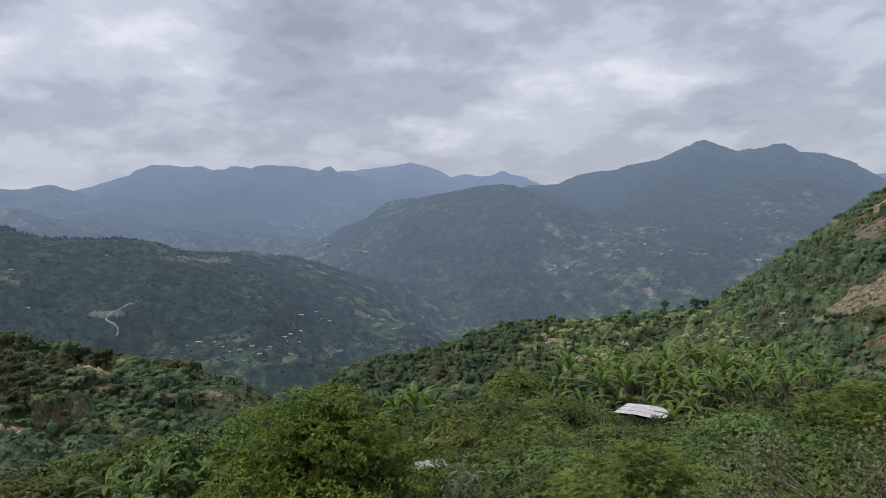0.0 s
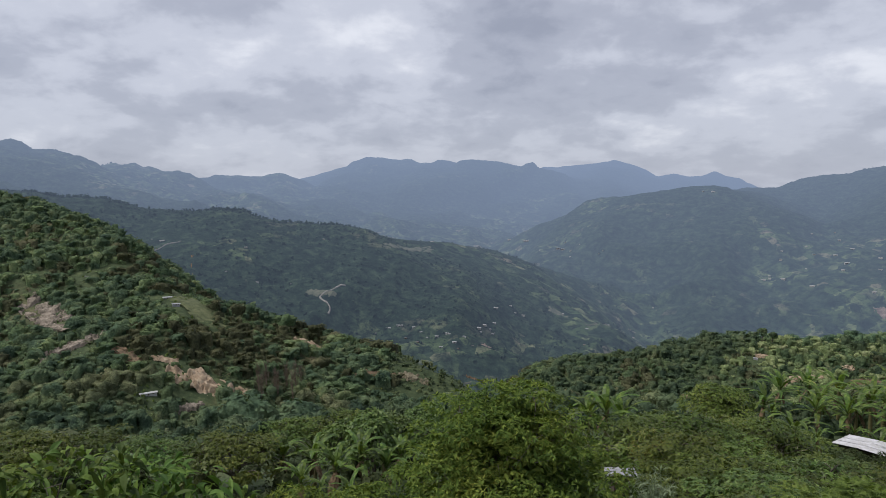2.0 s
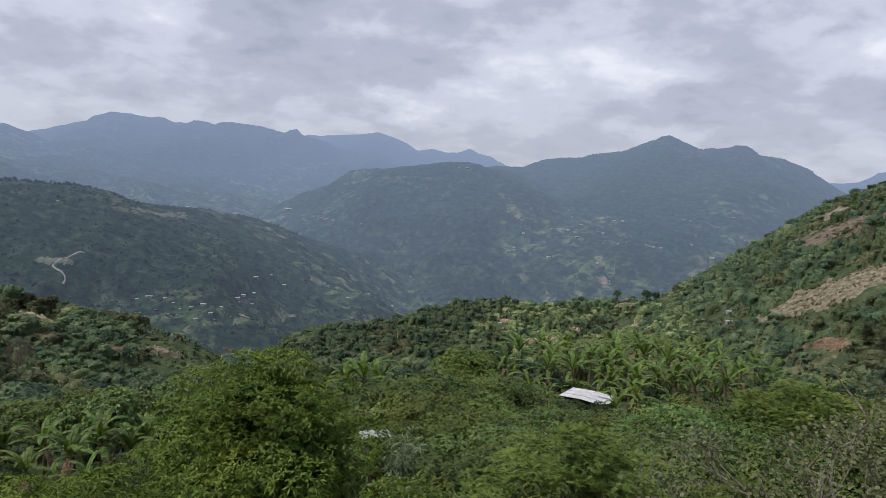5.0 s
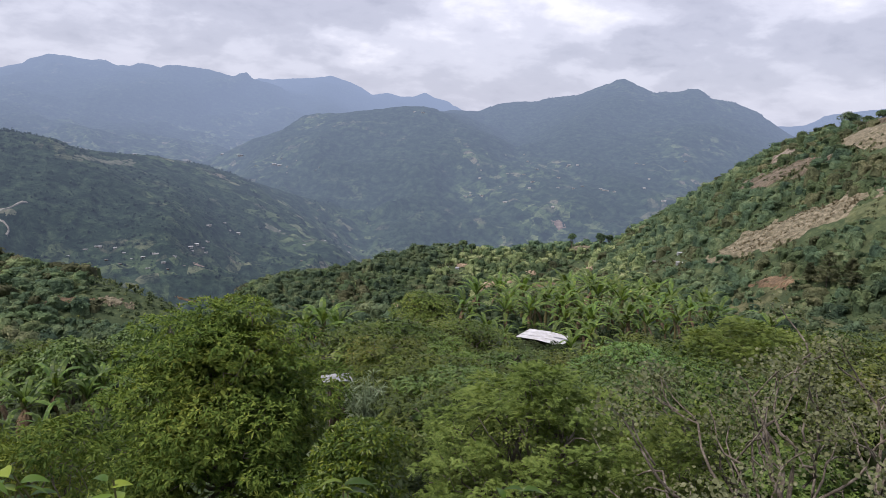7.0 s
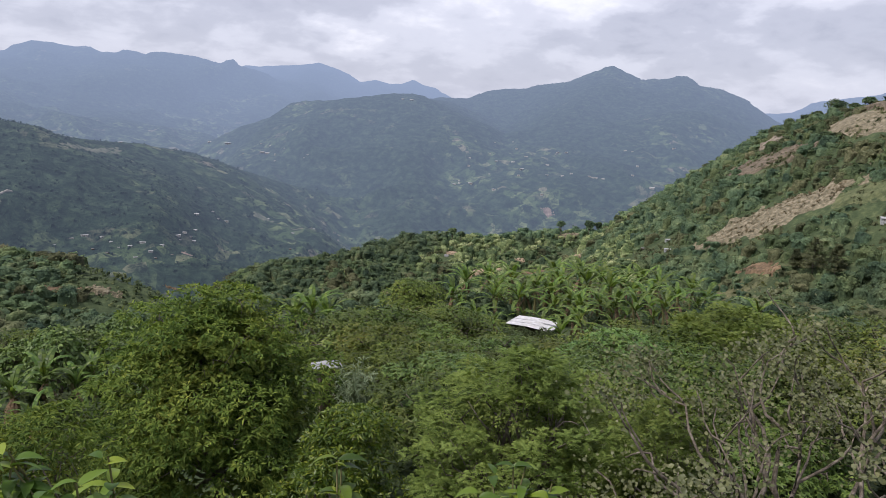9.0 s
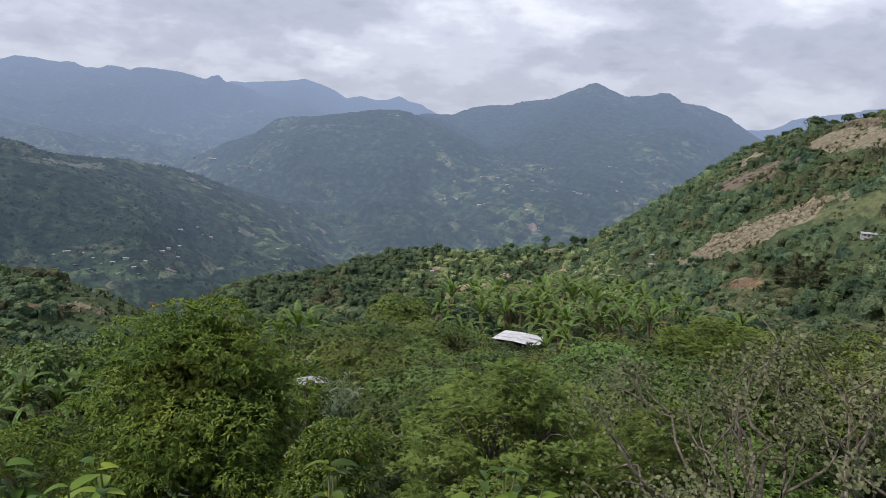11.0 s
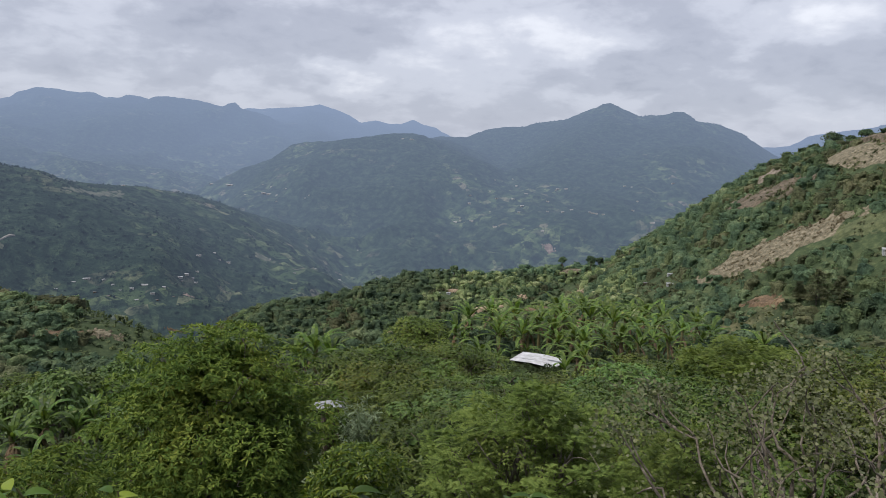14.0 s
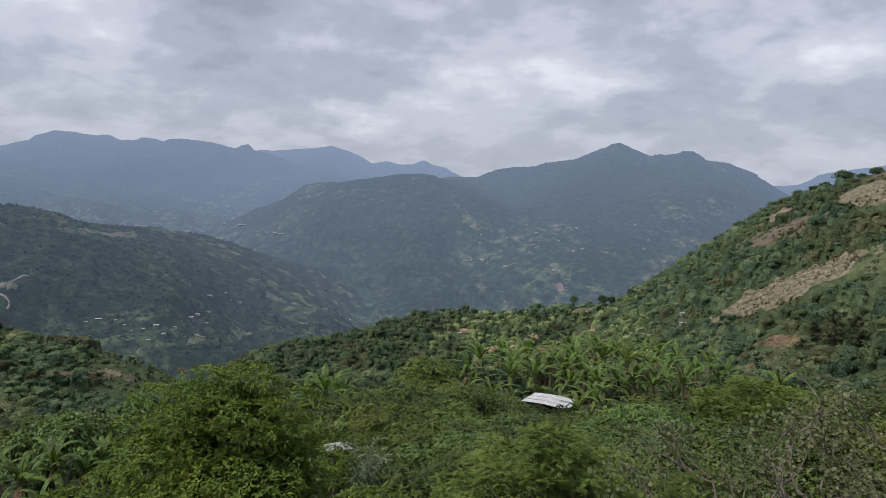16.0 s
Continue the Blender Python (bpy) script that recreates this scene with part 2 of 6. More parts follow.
GROUND = ground_material()
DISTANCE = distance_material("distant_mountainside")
# bluer and lighter than the leaves: thin haze is painted into the colour
LEAF_HAZY_DARK = leaf_material("haze_tinted_dark_leaves", [(0.1, (0.044, 0.074, 0.049)), (0.45, (0.090, 0.138, 0.079)), (0.75, (0.152, 0.20, 0.105)), (1.0, (0.235, 0.262, 0.138))], wide=0.11, patch=0.25, rough=0.7, gloss=0.08, clumps=1.3)
# coffee leaves with the hill's sunlight painted into their paler tones
LEAF_SUNLIT = leaf_material("sunlit_coffee_leaves", [(0.05, (0.06, 0.09, 0.04)), (0.4, (0.165, 0.205, 0.09)), (0.75, (0.28, 0.31, 0.15)), (1.0, (0.42, 0.40, 0.25))], wide=0.12, patch=0.3, rough=0.7, gloss=0.08, clumps=1.3)
LEAF_MID = leaf_material("mid_green_woodland_leaves", [(0.1, (0.050, 0.080, 0.044)), (0.45, (0.098, 0.142, 0.070)), (0.75, (0.160, 0.205, 0.096)), (1.0, (0.235, 0.262, 0.128))], wide=0.11, patch=0.25, rough=0.7, gloss=0.08, clumps=1.3)
LEAF_DULL = leaf_material("dull_olive_woodland_leaves", [(0.1, (0.060, 0.072, 0.040)), (0.45, (0.112, 0.128, 0.068)), (0.75, (0.175, 0.186, 0.100)), (1.0, (0.245, 0.235, 0.135))], wide=0.11, patch=0.25, rough=0.7, gloss=0.08, clumps=1.3)
# cloud shade is put into this dark base, and haze glow over it
LEAF_FAR = leaf_material("far_woodland_leaves", [(0.1, (0.012, 0.026, 0.018)), (0.5, (0.023, 0.045, 0.030)), (1.0, (0.045, 0.074, 0.046))], wide=0.012, through_=0.1, hazed=True, rough=0.7, gloss=0.08, clumps=0.45)
LEAF_YELLOW = leaf_material("yellow_green_leaves", [(0.05, (0.024, 0.050, 0.010)), (0.4, (0.076, 0.120, 0.022)), (0.75, (0.158, 0.202, 0.038)), (1.0, (0.28, 0.295, 0.058))], patch=0.5, wide=0.5, rough=0.6, gloss=0.12)
# dark coffee leaves, darkened further to paint the shade between crowns
LEAF_UNDER = leaf_material("shade_dark_understorey_leaves", [(0.1, (0.022, 0.036, 0.014)), (0.5, (0.045, 0.066, 0.024)), (1.0, (0.09, 0.105, 0.04))], wide=0.3, rough=0.6, gloss=0.12)
# the ramp's yellow end paints leaves that are lit from behind
LEAF_BRIGHT = leaf_material("bright_and_backlit_leaves", [(0.05, (0.045, 0.10, 0.014)), (0.5, (0.105, 0.19, 0.024)), (0.85, (0.21, 0.30, 0.035)), (1.0, (0.40, 0.45, 0.06))], patch=0.85, wide=0.6, rough=0.4, gloss=0.35, through_=0.35)
LEAF_FEATHER = leaf_material("light_feathery_leaves", [(0.05, (0.060, 0.100, 0.024)), (0.5, (0.15, 0.212, 0.052)), (1.0, (0.26, 0.32, 0.09))], patch=0.5, wide=0.6, rough=0.6, gloss=0.12, through_=0.35)
STUBBLE = leaf_material("dry_stubble_tufts", [(0.1, (0.09, 0.078, 0.045)), (0.5, (0.20, 0.172, 0.108)), (1.0, (0.38, 0.325, 0.22))], patch=0.6, wide=0.1, rough=0.9, gloss=0.05)
BARK_BROWN = plain_material("brown_limb_bark", [(0.25, (0.065, 0.052, 0.038)), (0.5, (0.14, 0.115, 0.09)), (0.75, (0.25, 0.215, 0.175))], 5.0, 0.9, bump=0.02)
LEAF_FRESH = leaf_material("fresh_green_leaves", [(0.05, (0.042, 0.085, 0.022)), (0.5, (0.11, 0.18, 0.046)), (1.0, (0.20, 0.28, 0.078))], patch=0.65, wide=0.5)
LEAF_SHADE = leaf_material("shade_tree_leaves", [(0.05, (0.024, 0.044, 0.011)), (0.4, (0.070, 0.110, 0.025)), (0.75, (0.138, 0.182, 0.041)), (1.0, (0.25, 0.26, 0.064))], patch=0.42, wide=0.3, through_=0.2, gloss=0.18)
LEAF_GREY = leaf_material("grey_green_round_leaves", [(0.05, (0.070, 0.086, 0.038)), (0.5, (0.155, 0.178, 0.080)), (0.9, (0.25, 0.265, 0.13)), (1.0, (0.36, 0.31, 0.12))], patch=0.6, wide=0.4)
LEAF_BANANA = leaf_material("banana_leaves", [(0.05, (0.048, 0.092, 0.020)), (0.45, (0.105, 0.170, 0.036)), (0.85, (0.18, 0.255, 0.054)), (1.0, (0.34, 0.30, 0.08))], patch=0.6, wide=0.2, through_=0.4)
LEAF_BROAD = leaf_material("broad_glossy_leaves", [(0.05, (0.035, 0.068, 0.016)), (0.5, (0.08, 0.135, 0.03)), (1.0, (0.17, 0.23, 0.05))], patch=0.7, rough=0.6, wide=0.6, gloss=0.12)
LEAF_BLUE = leaf_material("blue_green_reed_leaves", [(0.05, (0.10, 0.135, 0.075)), (1.0, (0.27, 0.32, 0.20))], wide=0.5)
LEAF_OLIVE = leaf_material("olive_brown_leaves", [(0.05, (0.028, 0.044, 0.010)), (0.4, (0.080, 0.112, 0.024)), (0.75, (0.158, 0.190, 0.040)), (1.0, (0.30, 0.27, 0.065))], patch=0.42, wide=0.3, through_=0.2, gloss=0.18)
BARK = plain_material("grey_brown_bark", [(0.25, (0.05, 0.04, 0.03)), (0.5, (0.12, 0.10, 0.08)), (0.75, (0.24, 0.21, 0.17))], 5.0, 0.9, bump=0.02)
BARK_PALE = plain_material("pale_grey_bark", [(0.25, (0.10, 0.085, 0.065)), (0.5, (0.20, 0.175, 0.14)), (0.75, (0.36, 0.33, 0.28))], 5.0, 0.9, bump=0.02)
STEM = plain_material("banana_stem", [(0.3, (0.10, 0.09, 0.03)), (0.55, (0.16, 0.15, 0.06)), (0.75, (0.10, 0.055, 0.03))], 3.0, 0.7, stretch=(1, 1, 0.3))
DEAD = plain_material("dry_hanging_leaf", [(0.3, (0.10, 0.06, 0.035)), (0.7, (0.24, 0.17, 0.10))], 4.0, 0.9)


# ---- the lie of the land ----
def lattice(ix, iy, seed):
    h = (ix * 374761393 + iy * 668265263 + seed * 974634777) & 0x7FFFFFFF
    h = ((h ^ (h >> 13)) * 1274126177) & 0x7FFFFFFF
    return ((h ^ (h >> 16)) & 0xFFFF) / 65535.0


def vnoise(x, y, seed=0):
    x, y = np.asarray(x, float), np.asarray(y, float)
    ix, iy = np.floor(x).astype(np.int64), np.floor(y).astype(np.int64)
    fx, fy = x - ix, y - iy
    fx, fy = fx * fx * fx * (fx * (fx * 6 - 15) + 10), fy * fy * fy * (fy * (fy * 6 - 15) + 10)
    a, b = lattice(ix, iy, seed), lattice(ix + 1, iy, seed)
    c, d = lattice(ix, iy + 1, seed), lattice(ix + 1, iy + 1, seed)
    return (a + (b - a) * fx) * (1 - fy) + (c + (d - c) * fx) * fy


def fbm(x, y, octaves=4, seed=0):
    s, amp, tot = 0.0, 1.0, 0.0
    for o in range(octaves):
        s = s + amp * vnoise(x * 2 ** o + 17.3 * o, y * 2 ** o - 9.1 * o, seed + o)
        tot += amp
        amp *= 0.5
    return s / tot * 2 - 1


def gully(x, y, octaves=3, seed=0):
    s, amp, tot = 0.0, 1.0, 0.0
    for o in range(octaves):
        s = s + amp * np.abs(2 * vnoise(x * 2 ** o + 5.1 * o, y * 2 ** o + 3.3 * o, seed + o) - 1)
        tot += amp
        amp *= 0.5
    return s / tot


def crest(points, sink=0.0):
    """Crest line fitted to the camera's view: its tops' bearing, dip (degrees) and guessed distance (metres)."""
    out_ = []
    for b, d, r in points:
        out_.append((r * math.sin(radians(b)), r * math.cos(radians(b)), r * math.tan(radians(d)) - sink))
    return np.array(out_)


RIDGES = []  # crest line, slope towards the viewpoint, slope behind, roundness, roughness


def ridge(points, front, back, rnd, rough, sink=0.0):
    RIDGES.append((crest(points, sink), front, back, rnd, rough))


# the far range, its saddle and the higher range behind
ridge([(-80, 5, 3300), (-60, 4.6, 3300), (-47.4, 3.79, 3300), (-46.8, 3.97, 3300), (-46.2, 3.8, 3300), (-45.5, 3.28, 3300), (-44.9, 3.34, 3300), (-44.0, 3.25, 3350), (-43.4, 2.8, 3400), (-42.7, 2.54, 3400), (-41.5, 2.16, 3400),
       (-40.6, 2.42, 3400), (-39.9, 2.27, 3420), (-39.0, 2.4, 3450), (-38.5, 2.09, 3450), (-38.1, 2.18, 3450), (-37.4, 1.81, 3500), (-36.8, 1.82, 3550), (-36.1, 1.41, 3600), (-35.2, 1.25, 3600), (-34.0, 1.34, 3650),
       (-33.5, 1.52, 3650), (-30.1, 1.42, 3700), (-28.8, 1.69, 3700), (-28.3, 1.6, 3700), (-27.1, 1.15, 3700)], 0.23, 0.3, 15, 1.0)
ridge([(-28, 1.0, 4300), (-26.2, 1.44, 4250), (-24.2, 2.02, 4250), (-23.3, 2.2, 4220), (-22.7, 2.61, 4200), (-22.0, 2.88, 4200), (-20.7, 2.82, 4200), (-19.8, 2.66, 4200), (-18.4, 2.71, 4150), (-17.8, 2.4, 4150), (-16.9, 2.4, 4100),
       (-16.3, 2.63, 4100), (-15.5, 2.58, 4100), (-14.8, 2.31, 4050), (-14.3, 2.5, 4050), (-13.7, 2.58, 4000), (-11.7, 2.49, 4000), (-10.8, 2.26, 3950), (-9.7, 2.04, 3950), (-9.2, 2.28, 3950), (-8.8, 2.39, 3950),
       (-8.3, 1.95, 3950), (-7.3, 0.97, 3800), (-6.4, 0.1, 3700), (-5.3, -0.35, 3600), (-2, -1.4, 3400)], 0.25, 0.3, 15, 1.0)
ridge([(-9, 1.6, 4600), (-7.9, 1.99, 4600), (-6.8, 1.94, 4600), (-5.3, 2.1, 4600), (-3.6, 2.27, 4600), (-2.5, 2.43, 4600), (-1.5, 2.16, 4600), (-0.2, 1.68, 4600), (0.7, 1.15, 4600), (1.9, 1.32, 4600), (2.9, 1.06, 4600), (3.8, 1.05, 4650),
       (4.8, 1.42, 4650), (5.6, 1.08, 4650), (6.4, 0.58, 4700), (7.1, 0.38, 4700), (9, -0.6, 4700)], 0.2, 0.3, 15, 0.7)
ridge([(-26, 0.3, 3900), (-22, -0.8, 3400), (-17, -2.0, 3000)], 0.2, 0.25, 40, 1.0)
# the high mountain across the valley, its spurs and the shoulder behind
HIGH_RIDGE = len(RIDGES)
ridge([(6, 0.0, 2850), (7.1, 0.22, 2900), (9.1, 0.18, 2950), (9.7, 0.45, 2960), (10.6, 0.8, 2980), (11.5, 0.96, 3000), (13.5, 1.12, 3000), (14.7, 1.47, 3000), (16.4, 1.66, 3000), (17.3, 1.86, 3000), (17.9, 2.17, 3000), (18.5, 2.23, 3000),
       (18.9, 2.54, 3000), (19.5, 2.89, 3000), (20, 3.0, 3000), (20.6, 2.75, 3000), (21.2, 2.36, 3000), (21.9, 2.09, 3000), (22.5, 1.98, 3000), (23, 2.18, 3000), (23.4, 2.09, 3000), (24.1, 2.19, 3000), (24.7, 2.37, 3000),
       (25.4, 2.39, 3000), (25.8, 2.2, 3000), (26.4, 1.73, 3000), (27.9, 1.54, 3000), (28.5, 1.32, 3000), (29.5, 0.95, 3000), (30.3, 0.38, 3000), (32, -0.7, 3000), (36, -2.5, 3000)], 0.27, 0.4, 10, 0.7)
ridge([(20, 2.7, 2990), (17, -0.5, 2500), (14, -5, 2050), (11, -8.5, 1800)], 0.4, 0.4, 40, 0.7)
ridge([(25.1, 1.0, 2900), (25.2, -2.4, 2500), (23.5, -6.8, 2100)], 0.42, 0.42, 40, 0.7)
ridge([(30, -0.1, 4300), (31.9, -0.07, 4300), (32.8, 0.04, 4300), (33.4, 0.35, 4300), (33.9, 0.75, 4300), (34.9, 0.94, 4300), (40, 1.8, 4200), (55, 3, 4000), (80, 4, 3800)], 0.2, 0.3, 20, 0.8)
# the dark knoll with the clearing
ridge([(-9.2, -5.6, 2700), (-7.1, -3.9, 2600), (-4.5, -0.9, 2550), (-4.0, -0.54, 2520), (-1.4, -0.35, 2480), (0.2, -0.09, 2450), (1.9, 0.17, 2450), (3.3, 0.34, 2450), (5.0, 0.35, 2460), (5.6, 0.0, 2500), (7.5, -0.1, 2700)], 0.36, 0.3, 20, 1.2)
ridge([(3.5, 0.0, 2450), (5, -4, 2100), (6.5, -8, 1850), (7, -10.3, 1700)], 0.45, 0.45, 40, 0.8)
ridge([(-2.5, -0.6, 2480), (-2.2, -4.2, 2150), (-1.0, -8.4, 1900)], 0.42, 0.42, 40, 0.8)
# the long dark ridge over the village
LONG_RIDGE = len(RIDGES)
ridge([(-70, 2, 1500), (-50, 0.8, 1500), (-45.9, 0.5, 1480), (-43.8, 0.1, 1470), (-41.3, 0.0, 1450), (-40, -0.4, 1440), (-38.6, -0.8, 1420), (-36.1, -1.0, 1400), (-34.7, -1.05, 1380), (-33, -0.95, 1360), (-31.4, -1.05, 1350), (-30.6, -1.5, 1350),
       (-29.3, -1.85, 1350), (-26.3, -2.2, 1350), (-24.5, -2.25, 1350), (-23.2, -2.45, 1350), (-22.3, -2.65, 1370), (-21.4, -3.1, 1390), (-20, -3.45, 1410), (-17.8, -3.7, 1450), (-15.5, -3.85, 1500), (-14.1, -4.15, 1530),
       (-12.3, -4.4, 1580), (-11, -4.8, 1610), (-9.6, -5.35, 1650), (-6.9, -6.2, 1700), (-2.5, -7.45, 1750), (0.5, -8.7, 1780), (2.9, -10.2, 1800)], 0.40, 0.4, 25, 1.0, 3.0)
# the near slope with the landslips
ridge([(-75, 3, 620), (-60, 2, 620), (-47.4, 0.5, 600), (-45.5, -0.05, 560), (-42.3, -1.4, 510), (-39.8, -3.05, 470), (-38.3, -5.5, 430), (-36.8, -6.9, 405), (-32.3, -7.9, 400), (-28.5, -9.5, 390),
       (-24.1, -10.9, 380), (-21.6, -11.5, 370), (-18, -12.7, 355), (-16, -13.9, 345), (-14.2, -15.2, 338), (-12, -16.3, 328), (-10.3, -17.2, 320)], 0.26, 0.85, 10, 0.3, 4.5)
# the planted hill
ridge([(-11, -15.2, 390), (-8.7, -13.8, 390), (-6.9, -12.7, 395), (-4.7, -12.35, 400), (-1.1, -11.8, 410), (1.1, -11.3, 415), (3.4, -10.7, 420), (5.2, -10.2, 425), (7.1, -10.1, 430), (10.7, -10.1, 440), (12.5, -9.75, 440), (14.8, -9.5, 450),
       (17.5, -9.1, 450), (19.7, -9.1, 450), (22.6, -9.3, 450)], 0.26, 0.45, 14, 0.35, 6.5)
# the steep hill with bare fields
ridge([(19, -11.2, 680), (22.3, -9.3, 640), (23.5, -8.5, 620), (25.4, -7.35, 580), (26.1, -6.2, 560), (27.2, -4.9, 530), (28.7, -3.8, 500), (29.8, -3.2, 480), (30.5, -2.75, 470), (31.3, -1.9, 455), (32.8, -0.9, 430), (33.9, -0.4, 412), (35, -0.2, 395),
       (37, 0.5, 370), (39.2, 1.2, 350), (45, 3.5, 330), (60, 6, 300), (80, 8, 280)], 0.70, 0.85, 8, 0.2, 1.0)


def along(line, x, y):
    """Distance to a crest line, the crest's height there, its distance from the viewpoint and how far the place counts as behind it."""
    way = np.gradient(line[:, :2], axis=0)
    way = way / np.linalg.norm(way, axis=1, keepdims=True)
    found = []
    for (x0, y0, z0), (x1, y1, z1), w0, w1 in zip(line[:-1], line[1:], way[:-1], way[1:]):
        dx, dy = x1 - x0, y1 - y0
        u = np.clip(((x - x0) * dx + (y - y0) * dy) / (dx * dx + dy * dy), 0, 1)
        px, py = x0 + u * dx, y0 + u * dy
        side = (w0[0] + u * (w1[0] - w0[0])) * (y - py) - (w0[1] + u * (w1[1] - w0[1])) * (x - px)
        found.append((np.hypot(x - px, y - py), z0 + u * (z1 - z0), np.hypot(px, py), (side > 0) * 1.0))
    best = found[0][0]
    for q in found[1:]:
        best = np.minimum(best, q[0])
    # stretches of the crest about equally near share in the height, so that no step runs down the slope
    wsum, h, rr, back = 0.0, 0.0, 0.0, 0.0
    for d, z, r, rear in found:
        w = np.exp(-(d - best) / (1.0 + 0.1 * best))
        wsum, h, rr, back = wsum + w, h + w * z, rr + w * r, back + w * rear
    return best, h / wsum, rr / wsum, back / wsum


NEAR_R = np.array([0, 1.6, 2.4, 4, 8, 12, 20, 35, 50, 75, 95, 130, 180, 260, 400, 700, 6000], float)
NEAR_Z = np.array([-1.65, -1.7, -2.3, -4.2, -7.6, -10, -13, -15.6, -18, -22, -29, -50, -80, -120, -190, -330, -2000], float)


def height(x, y):
    x, y = np.asarray(x, float), np.asarray(y, float)
    r = np.hypot(x, y)
    land = np.interp(r, NEAR_R, NEAR_Z) + np.clip(x, -80, 80) * np.clip(r / 60, 0, 1) * 0.05
    behind = np.clip(-y, 0, 400)
    land = land + np.where(r > 1.6, np.minimum(behind * 1.2, 4 + behind * 0.5), 0) * np.clip((r - 1.6) / 6, 0, 1)
    land = land + fbm(x / 9, y / 9, 3, 5) * 0.5 * np.clip((r - 2) / 12, 0, 1)
    floor_ = np.maximum(-70 - 0.25 * r, -335) + fbm(x / 170, y / 170, 4, 9) * 17 * np.clip((r - 150) / 500, 0, 1)
    tops = [land, floor_]
    for i, (line, front, back, rnd, rough) in enumerate(RIDGES):
        d, h, rr, rear = along(line, x, y)
        s = front + (back - front) * rear
        size = max(float(np.hypot(line[:, 0], line[:, 1]).max()), 300.0)
        g = gully(x / (size * 0.10), y / (size * 0.10), 4, 20 + i) - 0.35
        fall = s * (np.sqrt(d * d + rnd * rnd) - rnd)
        off = np.clip(d / 120, 0, 1)
        h = h + np.clip((rr - 900) / 1500, 0, 1) * (7 * off * fbm(x / 70, y / 70, 3, 50 + i) + 3 * fbm(x / 22, y / 22, 2, 60 + i) + off * np.clip((rr - 2400) / 700, 0, 1) * 36 * (fbm(x / 160, y / 160, 4, 70 + i) - 0.08))
        tops.append(h - fall * (1 + 0.45 * rough * g) - rough * 9 * np.abs(g) * np.clip(d / (size * 0.06), 0, 1))
    tops = np.stack(tops)
    k = np.clip(r * 0.002, 0.4, 4)
    m = tops.max(0)
    return m + k * np.log(np.exp((tops - m) / k).sum(0)) - k * 0.0


def on_slope(bearing, dip, lo=60.0, hi=4600.0):
    """Where the viewpoint's sight line of that bearing and dip meets the land, to fit its view."""
    rr = np.geomspace(lo, hi, 900)
    sx, sy, tz = math.sin(radians(bearing)), math.cos(radians(bearing)), math.tan(radians(dip))
    h = height(rr * sx, rr * sy)
    k = np.nonzero(h >= rr * tz)[0]
    r = rr[k[0]] if len(k) else hi
    return r * sx, r * sy, float(height(np.array([r * sx]), np.array([r * sy]))[0])


def ground_z(x, y):
    return float(height(np.array([x]), np.array([y]))[0])


def mesh_of(name, verts, faces, smooth=False):
    """A mesh from arrays: verts (n, 3), faces (m, k)."""
    verts, faces = np.asarray(verts, np.float32), np.asarray(faces, np.int32)
    me = bpy.data.meshes.new(name)
    me.vertices.add(len(verts))
    me.vertices.foreach_set("co", verts.ravel())
    k = faces.shape[1]
    me.loops.add(faces.size)
    me.loops.foreach_set("vertex_index", faces.ravel())
    me.polygons.add(len(faces))
    me.polygons.foreach_set("loop_start", np.arange(0, faces.size, k, dtype=np.int32))
    me.polygons.foreach_set("use_smooth", np.full(len(faces), smooth))
    me.update(calc_edges=True)
    return me


def solid(name, verts, faces, material, parent=None, label="", smooth=False):
    me = mesh_of(name, verts, faces, smooth)
    me.materials.append(material)
    ob = new(name, me)
    if parent is not None:
        ob.parent = parent
    return tagged(ob, label=label)


def part(name, bm, material, parent=None, label="", smooth=False):
    me = bpy.data.meshes.new(name)
    bm.to_mesh(me)
    bm.free()
    me.materials.append(material)
    if smooth:
        me.polygons.foreach_set("use_smooth", np.full(len(me.polygons), True))
    ob = new(name, me)
    if parent is not None:
        ob.parent = parent
    return tagged(ob, label=label)


def thing(name, at, label, category, group="", turn=0.0):
    ob = new(name)
    ob.empty_display_size = 0.2
    ob.matrix_world = pose(at[0], at[1], at[2], 0, 0, turn)
    return tagged(ob, label, category, group)


# one sheet of ground in rings; beyond the near hills it is the backdrop of distance
AZ = np.radians(np.concatenate([np.arange(-180, -60, 4.0), np.arange(-60, -50, 0.5), np.arange(-50, 42, 0.18), np.arange(42, 50, 0.5), np.arange(50, 181, 4.0)])[:-1])
RAD = np.concatenate([np.geomspace(0.35, 600, 110), np.geomspace(606, 4880, 235)])
EDGE = 110
gx, gy = np.sin(AZ)[None, :] * RAD[:, None], np.cos(AZ)[None, :] * RAD[:, None]
gz = height(gx, gy)
SKY_DIP = np.maximum.accumulate(gz / RAD[:, None], axis=0)  # the slope up to which the land before each place hides it


def in_sight(x, y, z, tall):
    """True where growth of that height stands clear of the land between it and the viewpoint."""
    r, b = np.hypot(x, y), np.arctan2(x, y)
    i = np.clip(np.searchsorted(RAD, r * 0.97) - 1, 0, len(RAD) - 1)
    j = np.clip(np.searchsorted(AZ, b), 0, len(AZ) - 1)
    return (z + tall) / r > SKY_DIP[i, j] - 0.004




def rings(lo, hi):
    na = len(AZ)
    v = np.stack([gx[lo:hi], gy[lo:hi], gz[lo:hi]], -1).reshape(-1, 3)
    i = np.arange(hi - lo - 1)[:, None] * na
    j = np.arange(na)[None, :]
    j2 = (j + 1) % na
    f = np.stack([i + j, i + j2, i + na + j2, i + na + j], -1).reshape(-1, 4)[:, ::-1]
    return v, f


